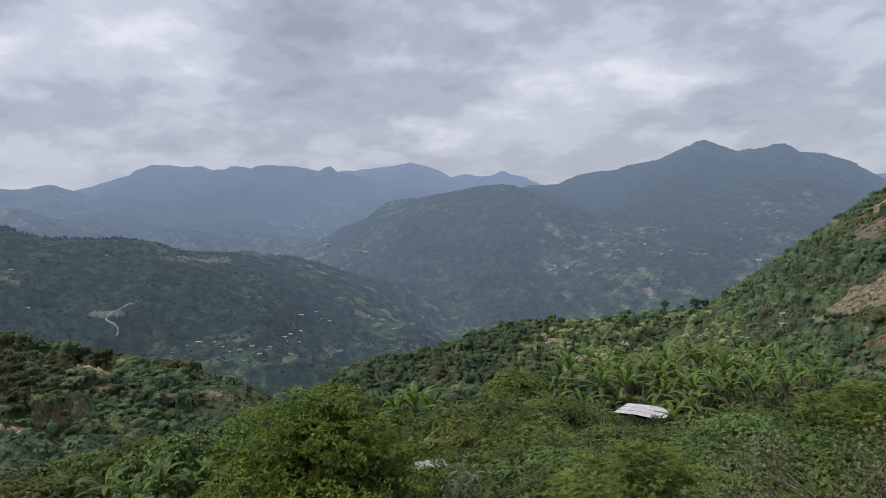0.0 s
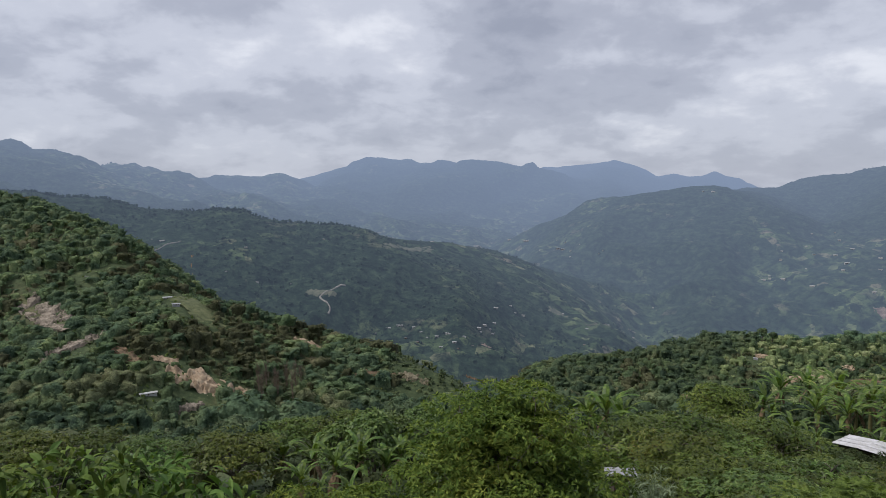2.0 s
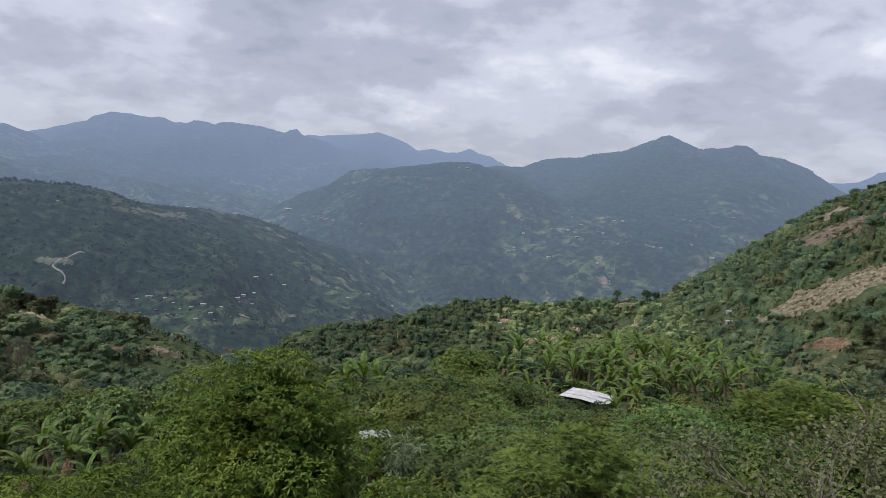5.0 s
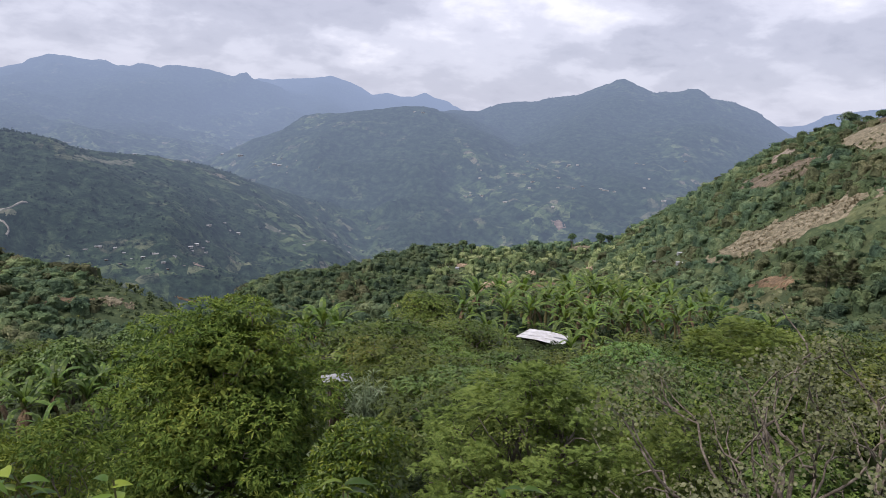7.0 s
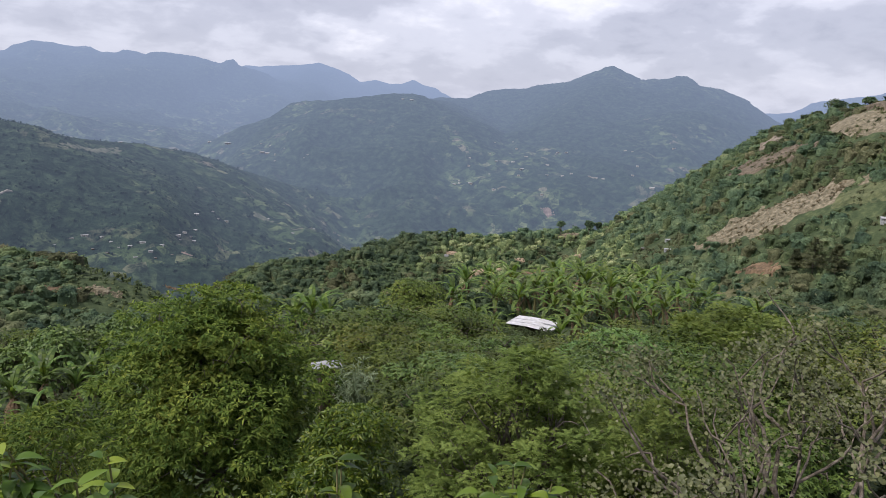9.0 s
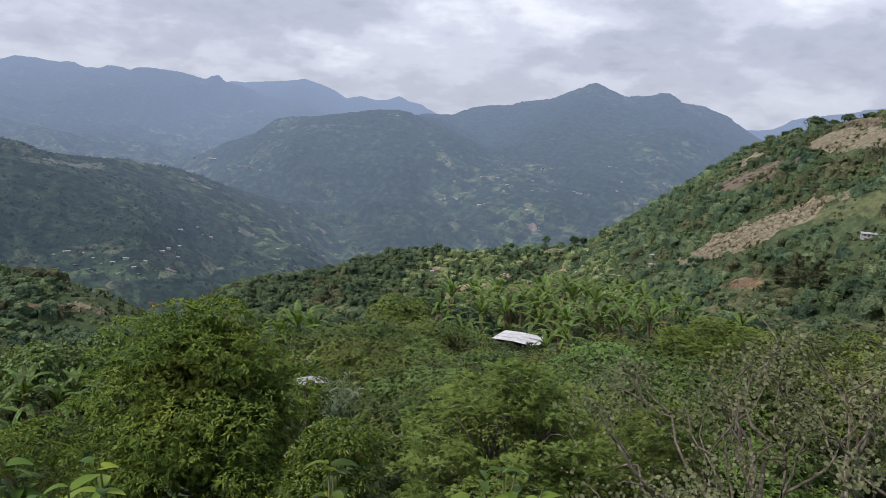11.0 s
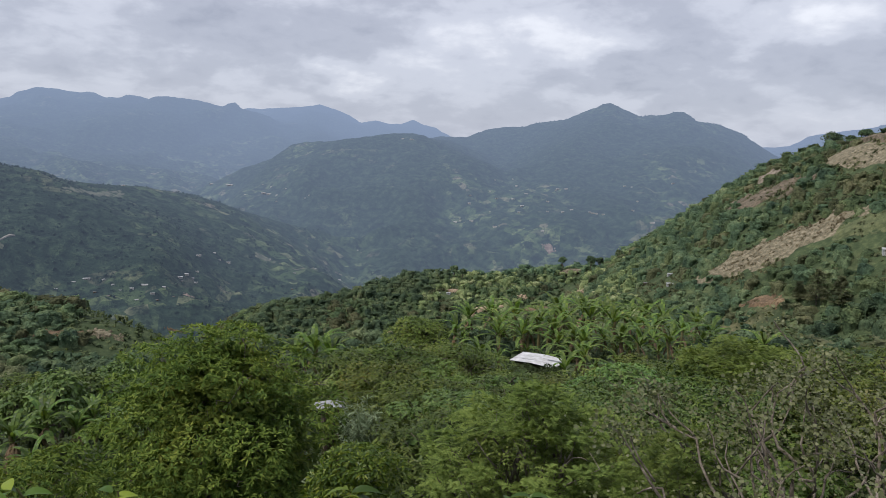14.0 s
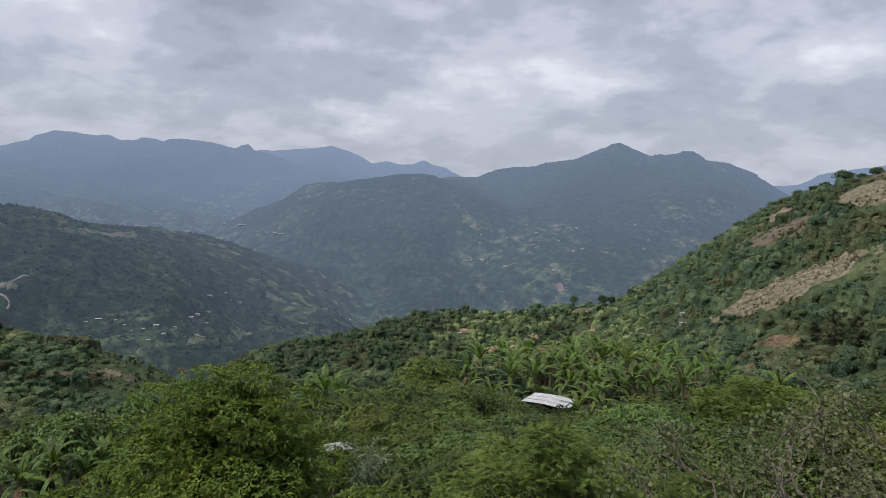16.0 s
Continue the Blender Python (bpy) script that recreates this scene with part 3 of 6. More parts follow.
v, f = rings(0, EDGE)
hub = len(v)
v = np.vstack([v, [[0, 0, gz[0].mean()]]])
f = np.vstack([f, [[hub, j, (j + 1) % len(AZ), (j + 2) % len(AZ)] for j in range(0, len(AZ) - 1, 2)]])
ground = tagged(solid("ground", v, f, GROUND, smooth=True), "hillside ground of soil and low green growth", "ground", kind="structure")
v, f = rings(EDGE - 1, len(RAD))
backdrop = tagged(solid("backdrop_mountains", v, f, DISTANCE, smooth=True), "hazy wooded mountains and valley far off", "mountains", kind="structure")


# ---- growth ----
RNG = np.random.default_rng(7)


def unit(v):
    return v / np.maximum(np.linalg.norm(v, axis=-1, keepdims=True), 1e-9)


def crown_points(lobes, count, rng, shell=0.35, low=-0.5, fill=0.08):
    """Points in the outer shell of a crown made of round lobes (x, y, z, rx, ry, rz), with the way out of it."""
    lobes = np.asarray(lobes, float)
    area = lobes[:, 3] * lobes[:, 4] + lobes[:, 4] * lobes[:, 5]
    k = rng.choice(len(lobes), count, p=area / area.sum())
    d = unit(rng.normal(size=(count, 3)))
    d[:, 2] = np.where(d[:, 2] < low, -d[:, 2], d[:, 2])
    depth = 1 - shell * rng.random(count) ** 1.6
    p = lobes[k, :3] + d * depth[:, None] * lobes[k, 3:]
    n = unit(d / lobes[k, 3:])
    inside = np.zeros(count, bool)
    for c in lobes:
        q = (p - c[:3]) / (c[3:] * 0.8)
        inside |= (q * q).sum(1) < 1
    keep = ~inside | (rng.random(count) < fill)
    return p[keep], n[keep]


def sprays(p, n, rng, leaves, length, width, spread=0.9, droop=0.35, small=False, outward=0.25):
    """At each point a spray of folded leaves that fan out round the way n."""
    base = np.repeat(p, leaves, 0)
    out_ = np.repeat(n, leaves, 0)
    face = unit(out_ * 0.8 + np.array([0, 0, 0.45]) + rng.normal(size=base.shape) * spread * 0.55)
    d = unit(np.cross(face, rng.normal(size=base.shape))) + out_ * outward
    d[:, 2] -= droop * rng.random(len(d))
    d = unit(d)
    ln = length * (0.65 + 0.7 * rng.random(len(d)))[:, None]
    side = unit(np.cross(d, face))
    lift = unit(np.cross(side, d))
    w = width * (0.7 + 0.6 * rng.random(len(d)))[:, None]
    a = base + d * ln * 0.12
    tip = base + d * ln - np.array([0, 0, 1.0]) * ln * 0.18
    mid = base + d * ln * 0.5 + lift * w * 0.12
    l = mid + side * w * 0.5 - lift * w * 0.22
    r = mid - side * w * 0.5 - lift * w * 0.22
    if small:
        v = np.stack([a + side * w * 0.45, tip, a - side * w * 0.45], 1).reshape(-1, 3)
        return v, np.arange(len(v)).reshape(-1, 3)
    v = np.stack([a, l, tip, r], 1).reshape(-1, 3)
    f = np.arange(len(v)).reshape(-1, 4)
    return v, f


def tube(points, radii, sides=7):
    """A tapered limb through the points."""
    points = np.asarray(points, float)
    t = unit(np.gradient(points, axis=0))
    ref = np.where(np.abs(t[:, 2:3]) > 0.9, np.array([[1.0, 0, 0]]), np.array([[0, 0, 1.0]]))
    u = unit(np.cross(t, ref))
    w = np.cross(t, u)
    a = np.linspace(0, 2 * math.pi, sides, endpoint=False)
    ring = (u[:, None] * np.cos(a)[None, :, None] + w[:, None] * np.sin(a)[None, :, None]) * np.asarray(radii)[:, None, None]
    v = (points[:, None] + ring).reshape(-1, 3)
    i = np.arange(len(points) - 1)[:, None] * sides
    j = np.arange(sides)[None]
    j2 = (j + 1) % sides
    f = np.stack([i + j, i + j2, i + sides + j2, i + sides + j], -1).reshape(-1, 4)
    return v, f


def join(pieces):
    vs, fs, o = [], [], 0
    for v, f in pieces:
        vs.append(v)
        fs.append(f + o)
        o += len(v)
    return np.vstack(vs), np.vstack(fs)


def limb(a, b, r0, r1, rng, bend=0.12, steps=6, sides=6):
    a, b = np.asarray(a, float), np.asarray(b, float)
    u = np.linspace(0, 1, steps)[:, None]
    size = np.linalg.norm(b - a)
    p = a + (b - a) * u + np.sin(u * math.pi) * rng.normal(size=3) * size * bend + np.sin(u * 2 * math.pi) * rng.normal(size=3) * size * bend * 0.4
    return tube(p, np.linspace(r0, r1, steps), sides)


def tufted(lobes, count, rng, shell, low, tufts, tuft_r, pad=0.55):
    """Points for the leaves: in the crown's shell, or on tufts that stand in that shell, with gaps between."""
    if not tufts:
        return crown_points(lobes, count, rng, shell, low)
    c, _ = crown_points(lobes, tufts, rng, shell, low, 0.3)
    r = tuft_r * (0.6 + 0.8 * rng.random(len(c)))[:, None]
    return crown_points(np.hstack([c, r, r, r * pad]), count, rng, 0.4, -0.25)


def tree(name, at, lobes, rng, sprays_n, leaves, length, width, leaf, bark, trunk_r, label, category="tree", group="", fork=0.35, shell=0.4, spread=0.9, droop=0.35, low=-0.4, limbs=1, tufts=0, tuft_r=0.45, small=False, core=0, pad=0.55, outward=0.25):
    """A tree whose crown is made of lobes, given from the trunk's foot."""
    ob = thing(name, at, label, category, group)
    lobes = np.asarray(lobes, float)
    top = lobes[:, 2].max()
    heart = np.array([lobes[:, 0].mean() * 0.4, lobes[:, 1].mean() * 0.4, top * fork])
    v, f = limb((0, 0, -0.4), heart, trunk_r, trunk_r * 0.75, rng, 0.05, 7, 9)
    solid("trunk", v, f, bark, ob, smooth=True)
    if limbs:
        for c in lobes[::limbs]:
            tip = c[:3] + np.array([0, 0, c[5] * 0.3])
            pcs = [limb(heart, tip, trunk_r * 0.6, trunk_r * 0.12, rng)]
            for q in range(5):
                d = unit(rng.normal(size=3) + np.array([0, 0, 0.4]))
                s = heart + (tip - heart) * (0.45 + 0.11 * q)
                pcs.append(limb(s, c[:3] + d * c[3:] * 0.85, trunk_r * 0.22, trunk_r * 0.05, rng, 0.15, 5, 5))
            v, f = join(pcs)
            solid("limb", v, f, bark, ob, smooth=True)
    v, f = sprays(*tufted(lobes, sprays_n, rng, shell, low, tufts, tuft_r, pad), rng, leaves, length, width, spread, droop, small, outward)
    solid("crown", v, f, leaf, ob)
    if core:
        c = lobes[rng.integers(len(lobes), size=core)]
        p = c[:, :3] * np.array([0.86, 0.86, 0.97]) + unit(rng.normal(size=(core, 3))) * (rng.random((core, 1)) ** 0.4) * c[:, 3:] * 0.75
        v, f = sprays(p, unit(p - heart), rng, 3, length * 1.7, width * 2.0, 0.7, 0.3, small)
        solid("inner_foliage", v, f, leaf, ob)
    return ob


def lobed(rng, count, wide, tall, lift, flat=0.7, size=0.45):
    """Lobes of an uneven crown of that width and height above its lift."""
    out_ = []
    for i in range(count):
        a = 2.399 * i + rng.random() * 0.8
        q = math.sqrt((i + 0.3) / count)
        r = wide * 0.5 * (1 - size * 0.8) * q
        s = wide * 0.5 * size * (0.75 + 0.5 * rng.random())
        z = lift + tall * (0.3 + 0.55 * (1 - q ** 3)) + (rng.random() - 0.5) * tall * 0.25
        out_.append((r * math.cos(a), r * math.sin(a), z, s, s, s * flat))
    return out_


def domed(rng, rings, size, flat=0.7):
    """Lobes of a full crown: rings of (height, radius), each set round with lobes of about that size."""
    out_ = []
    for h, r in rings:
        count = max(1, round(2 * math.pi * r / (size * 1.15)))
        for k in range(count):
            a = 2 * math.pi * (k + rng.random() * 0.7) / count
            s = size * rng.uniform(0.7, 1.2)
            q = max(0.0, r - size * 0.6) * rng.uniform(0.85, 1.1)
            out_.append((q * math.cos(a), q * math.sin(a), h + rng.normal() * size * 0.25, s, s, s * flat))
    return out_


def crown_stock(rng, kinds, leaves, leaf, flat, count_lobes=6, sides=12, tiers_=5):
    """A few crowns of one metre's width, as arrays, to be set out by the hundred: a dense lobed heart and leaf clumps over it."""
    stock = []
    for k in range(kinds):
        lobes = np.array(lobed(rng, count_lobes, 1.0, 0.6 * flat, 0.08, 0.75 * flat + 0.05, 0.42))
        lobes[:, :3] += rng.normal(size=(count_lobes, 3)) * np.array([0.09, 0.09, 0.06])
        p, n = crown_points(lobes, leaves, rng, 0.16, 0.0, 0.02)
        v, f = sprays(p, n, rng, 1, leaf, leaf * 0.9, 0.45, 0.2, True)
        mid = np.array([0, 0, lobes[:, 2].mean() * 0.75])
        el = np.concatenate([[-0.5], np.linspace(0.0, 1.45, tiers_ - 1)])
        az = np.linspace(0, 2 * math.pi, sides, endpoint=False)
        d = np.stack([np.cos(el)[:, None] * np.cos(az + 0.2)[None], np.cos(el)[:, None] * np.sin(az + 0.2)[None], np.sin(el)[:, None] + 0 * az[None]], -1)
        reach = np.full(d.shape[:2], 0.12)
        for c in lobes:
            o, w = (mid - c[:3]) / c[3:], d / c[3:]
            qa, qb, qc = (w * w).sum(-1), (w * o).sum(-1), (o * o).sum() - 1
            q = qb * qb - qa * qc
            reach = np.maximum(reach, np.where(q > 0, (-qb + np.sqrt(np.maximum(q, 0))) / qa, 0))
        hv = mid + d * (reach * rng.uniform(0.78, 1.0, reach.shape))[..., None]
        foot = hv[1] * np.array([1.08, 1.08, 0.0])
        hv[0] = foot + np.array([0, 0, -0.22])
        hv = hv.reshape(-1, 3)
        i, j = np.arange(tiers_ - 1)[:, None] * sides, np.arange(sides)[None]
        j2 = (j + 1) % sides
        hf = np.concatenate([np.stack([i + j, i + j2, i + sides + j2], -1).reshape(-1, 3), np.stack([i + j, i + sides + j2, i + sides + j], -1).reshape(-1, 3)])
        stock.append(join([(v, f), (hv, hf)]))
    return stock


def woodland(name, label, spots, sizes, stock, leaf, rng, squash=(0.8, 1.2)):
    """Crowns without number, joined."""
    seen = in_sight(spots[:, 0], spots[:, 1], spots[:, 2], 4.0)
    spots, sizes = spots[seen], sizes[seen]
    vs, fs, o = [], [], 0
    which = rng.integers(len(stock), size=len(spots))
    turns = rng.random(len(spots)) * 6.283
    for (x, y, z), s, k, t in zip(spots, sizes, which, turns):
        v, f = stock[k]
        c, d = math.cos(t), math.sin(t)
        q = rng.uniform(*squash)
        vs.append(np.stack([x + s * (v[:, 0] * c - v[:, 1] * d), y + s * (v[:, 0] * d + v[:, 1] * c), z + s * (q * v[:, 2] - 0.09)], -1))
        fs.append(f + o)
        o += len(v)
    return tagged(solid(name, np.vstack(vs), np.vstack(fs), leaf, smooth=True), label, "woodland", kind="stuff")


def spread_out(rng, bearing, dist, gap, keep=None):
    """Ground spots strewn unevenly, about gap metres apart, within bearings and distances."""
    b0, b1 = radians(bearing[0]), radians(bearing[1])
    r0, r1 = dist
    edge = np.arange(-r1, r1, gap)
    x, y = np.meshgrid(edge, edge, indexing="ij")
    x = x + np.where(np.arange(len(edge)) % 2, gap / 2, 0)[None, :] + rng.uniform(-0.42, 0.42, x.shape) * gap
    y = y + rng.uniform(-0.42, 0.42, y.shape) * gap
    b, r = np.arctan2(x, y), np.hypot(x, y)
    ok = (b > b0) & (b < b1) & (r > r0) & (r < r1)
    x, y = x[ok], y[ok]
    if keep is not None:
        ok = keep(x, y)
        x, y = x[ok], y[ok]
    return np.stack([x, y, height(x, y)], -1)


def spot(bearing, dist):
    x, y = dist * math.sin(radians(bearing)), dist * math.cos(radians(bearing))
    return x, y, ground_z(x, y)


# ---- bare soil, fields and tracks on the hills ----
SOIL = plain_material("tan_slipped_soil", [(0.1, (0.16, 0.10, 0.06)), (0.35, (0.31, 0.225, 0.15)), (0.6, (0.40, 0.31, 0.215)), (0.9, (0.50, 0.41, 0.31))], 0.3, 0.95, bump=0.5)
ROCK = plain_material("grey_pink_rubble", [(0.2, (0.07, 0.065, 0.045)), (0.5, (0.20, 0.165, 0.13)), (0.8, (0.34, 0.285, 0.23))], 0.45, 0.95, bump=0.6)
REDSOIL = plain_material("red_brown_soil", [(0.25, (0.07, 0.05, 0.03)), (0.5, (0.15, 0.10, 0.06)), (0.75, (0.24, 0.165, 0.10))], 0.14, 0.95, bump=0.4)
DRYFIELD = plain_material("dry_terraced_field", [(0.15, (0.055, 0.050, 0.030)), (0.5, (0.16, 0.138, 0.090)), (0.85, (0.31, 0.265, 0.19))], 0.7, 0.95, bump=0.5)
GRASS = plain_material("pale_green_pasture", [(0.15, (0.035, 0.046, 0.019)), (0.5, (0.08, 0.096, 0.04)), (0.85, (0.14, 0.145, 0.068))], 0.35, 0.95, bump=0.3)
# haze glow is mixed into the colours of these three far surfaces
TRACK = plain_material("pale_dirt_track", [(0.25, (0.14, 0.13, 0.11)), (0.5, (0.20, 0.19, 0.165)), (0.75, (0.30, 0.285, 0.255))], 0.3, 0.95, bump=0.1, hazed=True)
FALLOW = plain_material("fallow_field", [(0.15, (0.05, 0.06, 0.04)), (0.5, (0.095, 0.105, 0.07)), (0.85, (0.15, 0.14, 0.10))], 0.12, 0.95, bump=0.3, hazed=True)
FAR_SOIL = plain_material("pink_brown_bare_earth", [(0.25, (0.11, 0.075, 0.055)), (0.5, (0.19, 0.14, 0.11)), (0.75, (0.28, 0.22, 0.18))], 0.1, 0.95, bump=0.4, hazed=True)
SCRUBLAND = plain_material("brown_scrubland", [(0.15, (0.045, 0.042, 0.025)), (0.5, (0.115, 0.092, 0.064)), (0.85, (0.21, 0.165, 0.125))], 0.35, 0.95, bump=0.5)
CLEARED = []


def bare_patch(name, a, b, width, material, label, proud=0.5, crag=0.8, fuzz=0.45, category="bare soil", lo=60.0, rows=0.0):
    """Open ground from sight point a to sight point b, with a ragged edge; crag: the rise of its rocks."""
    (x0, y0, _), (x1, y1, _) = on_slope(*a, lo), on_slope(*b, lo)
    cx, cy = (x0 + x1) / 2, (y0 + y1) / 2
    ln = max(math.hypot(x1 - x0, y1 - y0) / 2, width * 0.4) + width * 0.15
    ux, uy = (x1 - x0) / max(math.hypot(x1 - x0, y1 - y0), 1e-6), (y1 - y0) / max(math.hypot(x1 - x0, y1 - y0), 1e-6)
    nu, nv = (130, 60) if rows else (70, 46)
    u, v = np.meshgrid(np.linspace(-1.15, 1.15, nu), np.linspace(-1.15, 1.15, nv), indexing="ij")
    x, y = cx + ux * u * ln - uy * v * width / 2, cy + uy * u * ln + ux * v * width / 2
    edge = 1 - np.sqrt(u * u + v * v) + fuzz * 1.3 * fbm(x / (width * 0.3), y / (width * 0.3), 5, 77)
    inner = np.clip(edge * 3.0, -1, 1)
    z = height(x, y) + proud * inner + crag * np.clip(inner, 0, 1) ** 2 * (0.9 * gully(x / 9, y / 9, 4, 41) + 0.5 * gully(x / 2.6, y / 2.6, 3, 43))
    z = z + rows * np.clip(inner, 0, 1) * np.abs(np.sin(u * ln / 1.4 + fbm(x / 8, y / 8, 2, 44))) * np.abs(np.sin(v * width / 2.2 + 2 * fbm(x / 12, y / 12, 2, 45)))
    i = np.arange(nu - 1)[:, None] * nv
    j = np.arange(nv - 1)[None]
    f = np.stack([i + j, i + nv + j, i + nv + j + 1, i + j + 1], -1).reshape(-1, 4)
    keep = inner.reshape(-1)[f].max(1) > -0.6
    vv = np.stack([x - cx, y - cy, z - ground_z(cx, cy)], -1).reshape(-1, 3)
    ob = solid(name, vv, f[keep], material, smooth=crag < 0.3)
    ob.location = (cx, cy, ground_z(cx, cy))
    CLEARED.append((cx, cy, ux, uy, ln * 0.9, width * 0.42))
    return tagged(ob, label, category)


SPECKS = [((2.5, -15.6), (3.3, -15.5), 3.0), ((10.2, -13.7), (12.4, -13.2), 4.0), ((13.2, -12.6), (14.2, -12.4), 4.0), ((9.4, -14.1), (10.0, -14.0), 3.0), ((8.0, -12.2), (8.8, -12.1), 3.0), ((18.2, -11.8), (19.0, -11.7), 3.0)]
slip = "tan landslip scar of bare crumbling soil on the wooded slope"
bare_patch("landslip", (-36.8, -13.1), (-33.2, -14.8), 13, SOIL, slip, 0.6, 3.4, 0.9)
bare_patch("landslip", (-38.4, -12.0), (-36.6, -12.6), 4, SOIL, slip, 0.3, 0.5, 0.9)
bare_patch("landslip", (-32.3, -14.9), (-31.0, -15.3), 4, SOIL, slip, 0.3, 0.5, 0.9)
bare_patch("landslip", (-45.5, -11.3), (-42.0, -10.0), 8, ROCK, "grey pink landslip scar of loose rubble", 0.4, 1.8, 1.1)
bare_patch("landslip", (-46.3, -7.2), (-44.0, -9.3), 14, ROCK, "grey rocky scar in the woods", 0.3, 2.4, 1.6)
bare_patch("landslip", (-40.8, -11.2), (-39.4, -12.3), 6, REDSOIL, "brown earth scar with outcropping rock", 0.4, 1.0, 0.9)
bare_patch("landslip", (-27.9, -11.4), (-26.0, -12.2), 5, SOIL, slip, 0.8, 1.0)
bare_patch("rock_outcrop", (-36.9, -16.2), (-35.0, -15.8), 3.5, ROCK, "pale jagged rock outcrop below the landslip", 0.4, 1.6, 0.8, category="rock")
bare_patch("soil_bank", (-38.4, -5.3), (-35.4, -5.8), 7, REDSOIL, "brown ploughed strip on the slope's shoulder", 0.4, 0.5, 0.8)
bare_patch("soil_bank", (-23.4, -14.3), (-20.0, -14.5), 5, REDSOIL, "reddish eroded earth bank among trees", 0.4, 1.0, 0.9)
bare_patch("soil_bank", (-19.5, -14.5), (-17.5, -15.0), 5, DRYFIELD, "dry grassy earth bank among trees", 0.4, 0.8, 0.9)
bare_patch("soil_bank", (-14.2, -14.7), (-12.9, -15.0), 4, REDSOIL, "reddish eroded earth bank among trees", 0.4, 1.0, 0.9)
bare_patch("field", (-37.2, -6.9), (-34.0, -9.6), 15, GRASS, "bright green terraced plot on the slope", 0.3, 0.15, 0.7, category="field")
bare_patch("dry_field", (28.4, -9.5), (37.0, -4.7), 18, DRYFIELD, "dry tan terraced field on the steep hill", 0.4, 0.4, 0.45, "field", rows=0.5)
DRY_AT = CLEARED[-1]
bare_patch("pasture", (36.9, -5.6), (40.5, -4.6), 12, GRASS, "pale green pasture beside the dry field", 0.5, 0.3, 0.6, category="field")
bare_patch("bare_hilltop", (35.2, -0.8), (41.0, 0.0), 14, DRYFIELD, "dry bare ground near the hilltop", 0.5, 0.5, category="field")
bare_patch("hilltop_scrub", (36.5, 0.2), (40.0, 0.9), 6, SCRUBLAND, "brown scrubby ground on the crest", 0.5, 1.5, category="field")
bare_patch("rock_outcrop", (31.0, -2.6), (32.3, -2.0), 10, ROCK, "pinkish rock outcrop on the hill's shoulder", 0.6, 2.0, category="rock")
bare_patch("brown_scrub", (29.6, -4.3), (33.6, -2.8), 17, SCRUBLAND, "brown burnt scrub below the outcrop", 0.4, 1.2, 1.1, "field")
bare_patch("soil_bank", (17.0, -10.3), (18.6, -10.0), 5, DRYFIELD, "dry bare soil below the hill's crest", 0.5, 0.6, 0.9)
bare_patch("soil_bank", (31.0, -11.5), (33.6, -11.2), 5, REDSOIL, "brown bank with a few rocks", 0.5, 0.8, 0.9)
bare_patch("soil_bank", (14.2, -13.6), (16.2, -13.2), 7, REDSOIL, "red brown dug earth on the planted hill", 0.7, 0.8)
for a, b, w in SPECKS:
    bare_patch("soil_bank", a, b, w, REDSOIL if w > 4.4 else SOIL, "tan bare soil between coffee shrubs", 0.4, 0.6, 0.9)


bare_patch("field", (-26.6, -7.7), (-24.8, -7.9), 13, FALLOW, "dull brown ploughed field beside the winding road", 0.6, 0.5, 0.8, "field", 800.0)
bare_patch("soil_bank", (-12.7, -12.2), (-11.9, -12.4), 14, FAR_SOIL, "tan bare soil by the village road", 0.8, 0.6, 0.6, "bare soil", 800.0)
bare_patch("field", (-7.4, -9.3), (-6.2, -9.8), 18, FALLOW, "dull brown ploughed field below the far ridge", 0.6, 0.5, 0.8, "field", 800.0)
bare_patch("landslip", (15.5, -8.2), (16.2, -8.8), 18, FAR_SOIL, "pinkish bare scar on the far mountain's foot", 1.0, 2.0, 0.9, "bare soil", 1500.0)
bare_patch("field", (-20.5, -4.2), (-17.0, -4.5), 20, FALLOW, "dull green-brown pasture along the far ridge's crest", 0.6, 0.3, 0.9, "field", 800.0)


for b, dip in ((-38.8, -14.5), (-42.5, -5.9), (-36.6, -8.2), (-37.2, -7.7), (25.3, -10.7), (25.3, -9.95), (7.1, -12.3), (7.9, -12.4), (23.7, -11.0), (39.6, -7.0)):
    x, y, z = on_slope(b, dip, 150.0)
    CLEARED.append((x, y, 1.0, 0.0, 4.5, 4.5))


def open_ground(x, y):
    """True where trees may stand."""
    ok = np.ones(np.shape(x), bool)
    for cx, cy, ux, uy, ln, hw in CLEARED:
        u, v = ((x - cx) * ux + (y - cy) * uy) / (ln + 1.5), (-(x - cx) * uy + (y - cy) * ux) / (hw + 1.5)
        # no trees on a patch, nor on its camera side, so it stays in view
        ok &= (u * u + v * v) > 1.0
        k = max(0.0, 1 - (11.0 if math.hypot(cx, cy) < 700 else 20.0) / math.hypot(cx, cy))
        u2, v2 = ((x - cx * k) * ux + (y - cy * k) * uy) / ln, (-(x - cx * k) * uy + (y - cy * k) * ux) / hw
        ok &= (u2 * u2 + v2 * v2) > 0.8
    return ok


def off_dry_field(x, y):
    cx, cy, ux, uy, ln, hw = DRY_AT
    u, v = ((x - cx) * ux + (y - cy) * uy) / ln, (-(x - cx) * uy + (y - cy) * ux) / hw
    return u * u + v * v > 1.0


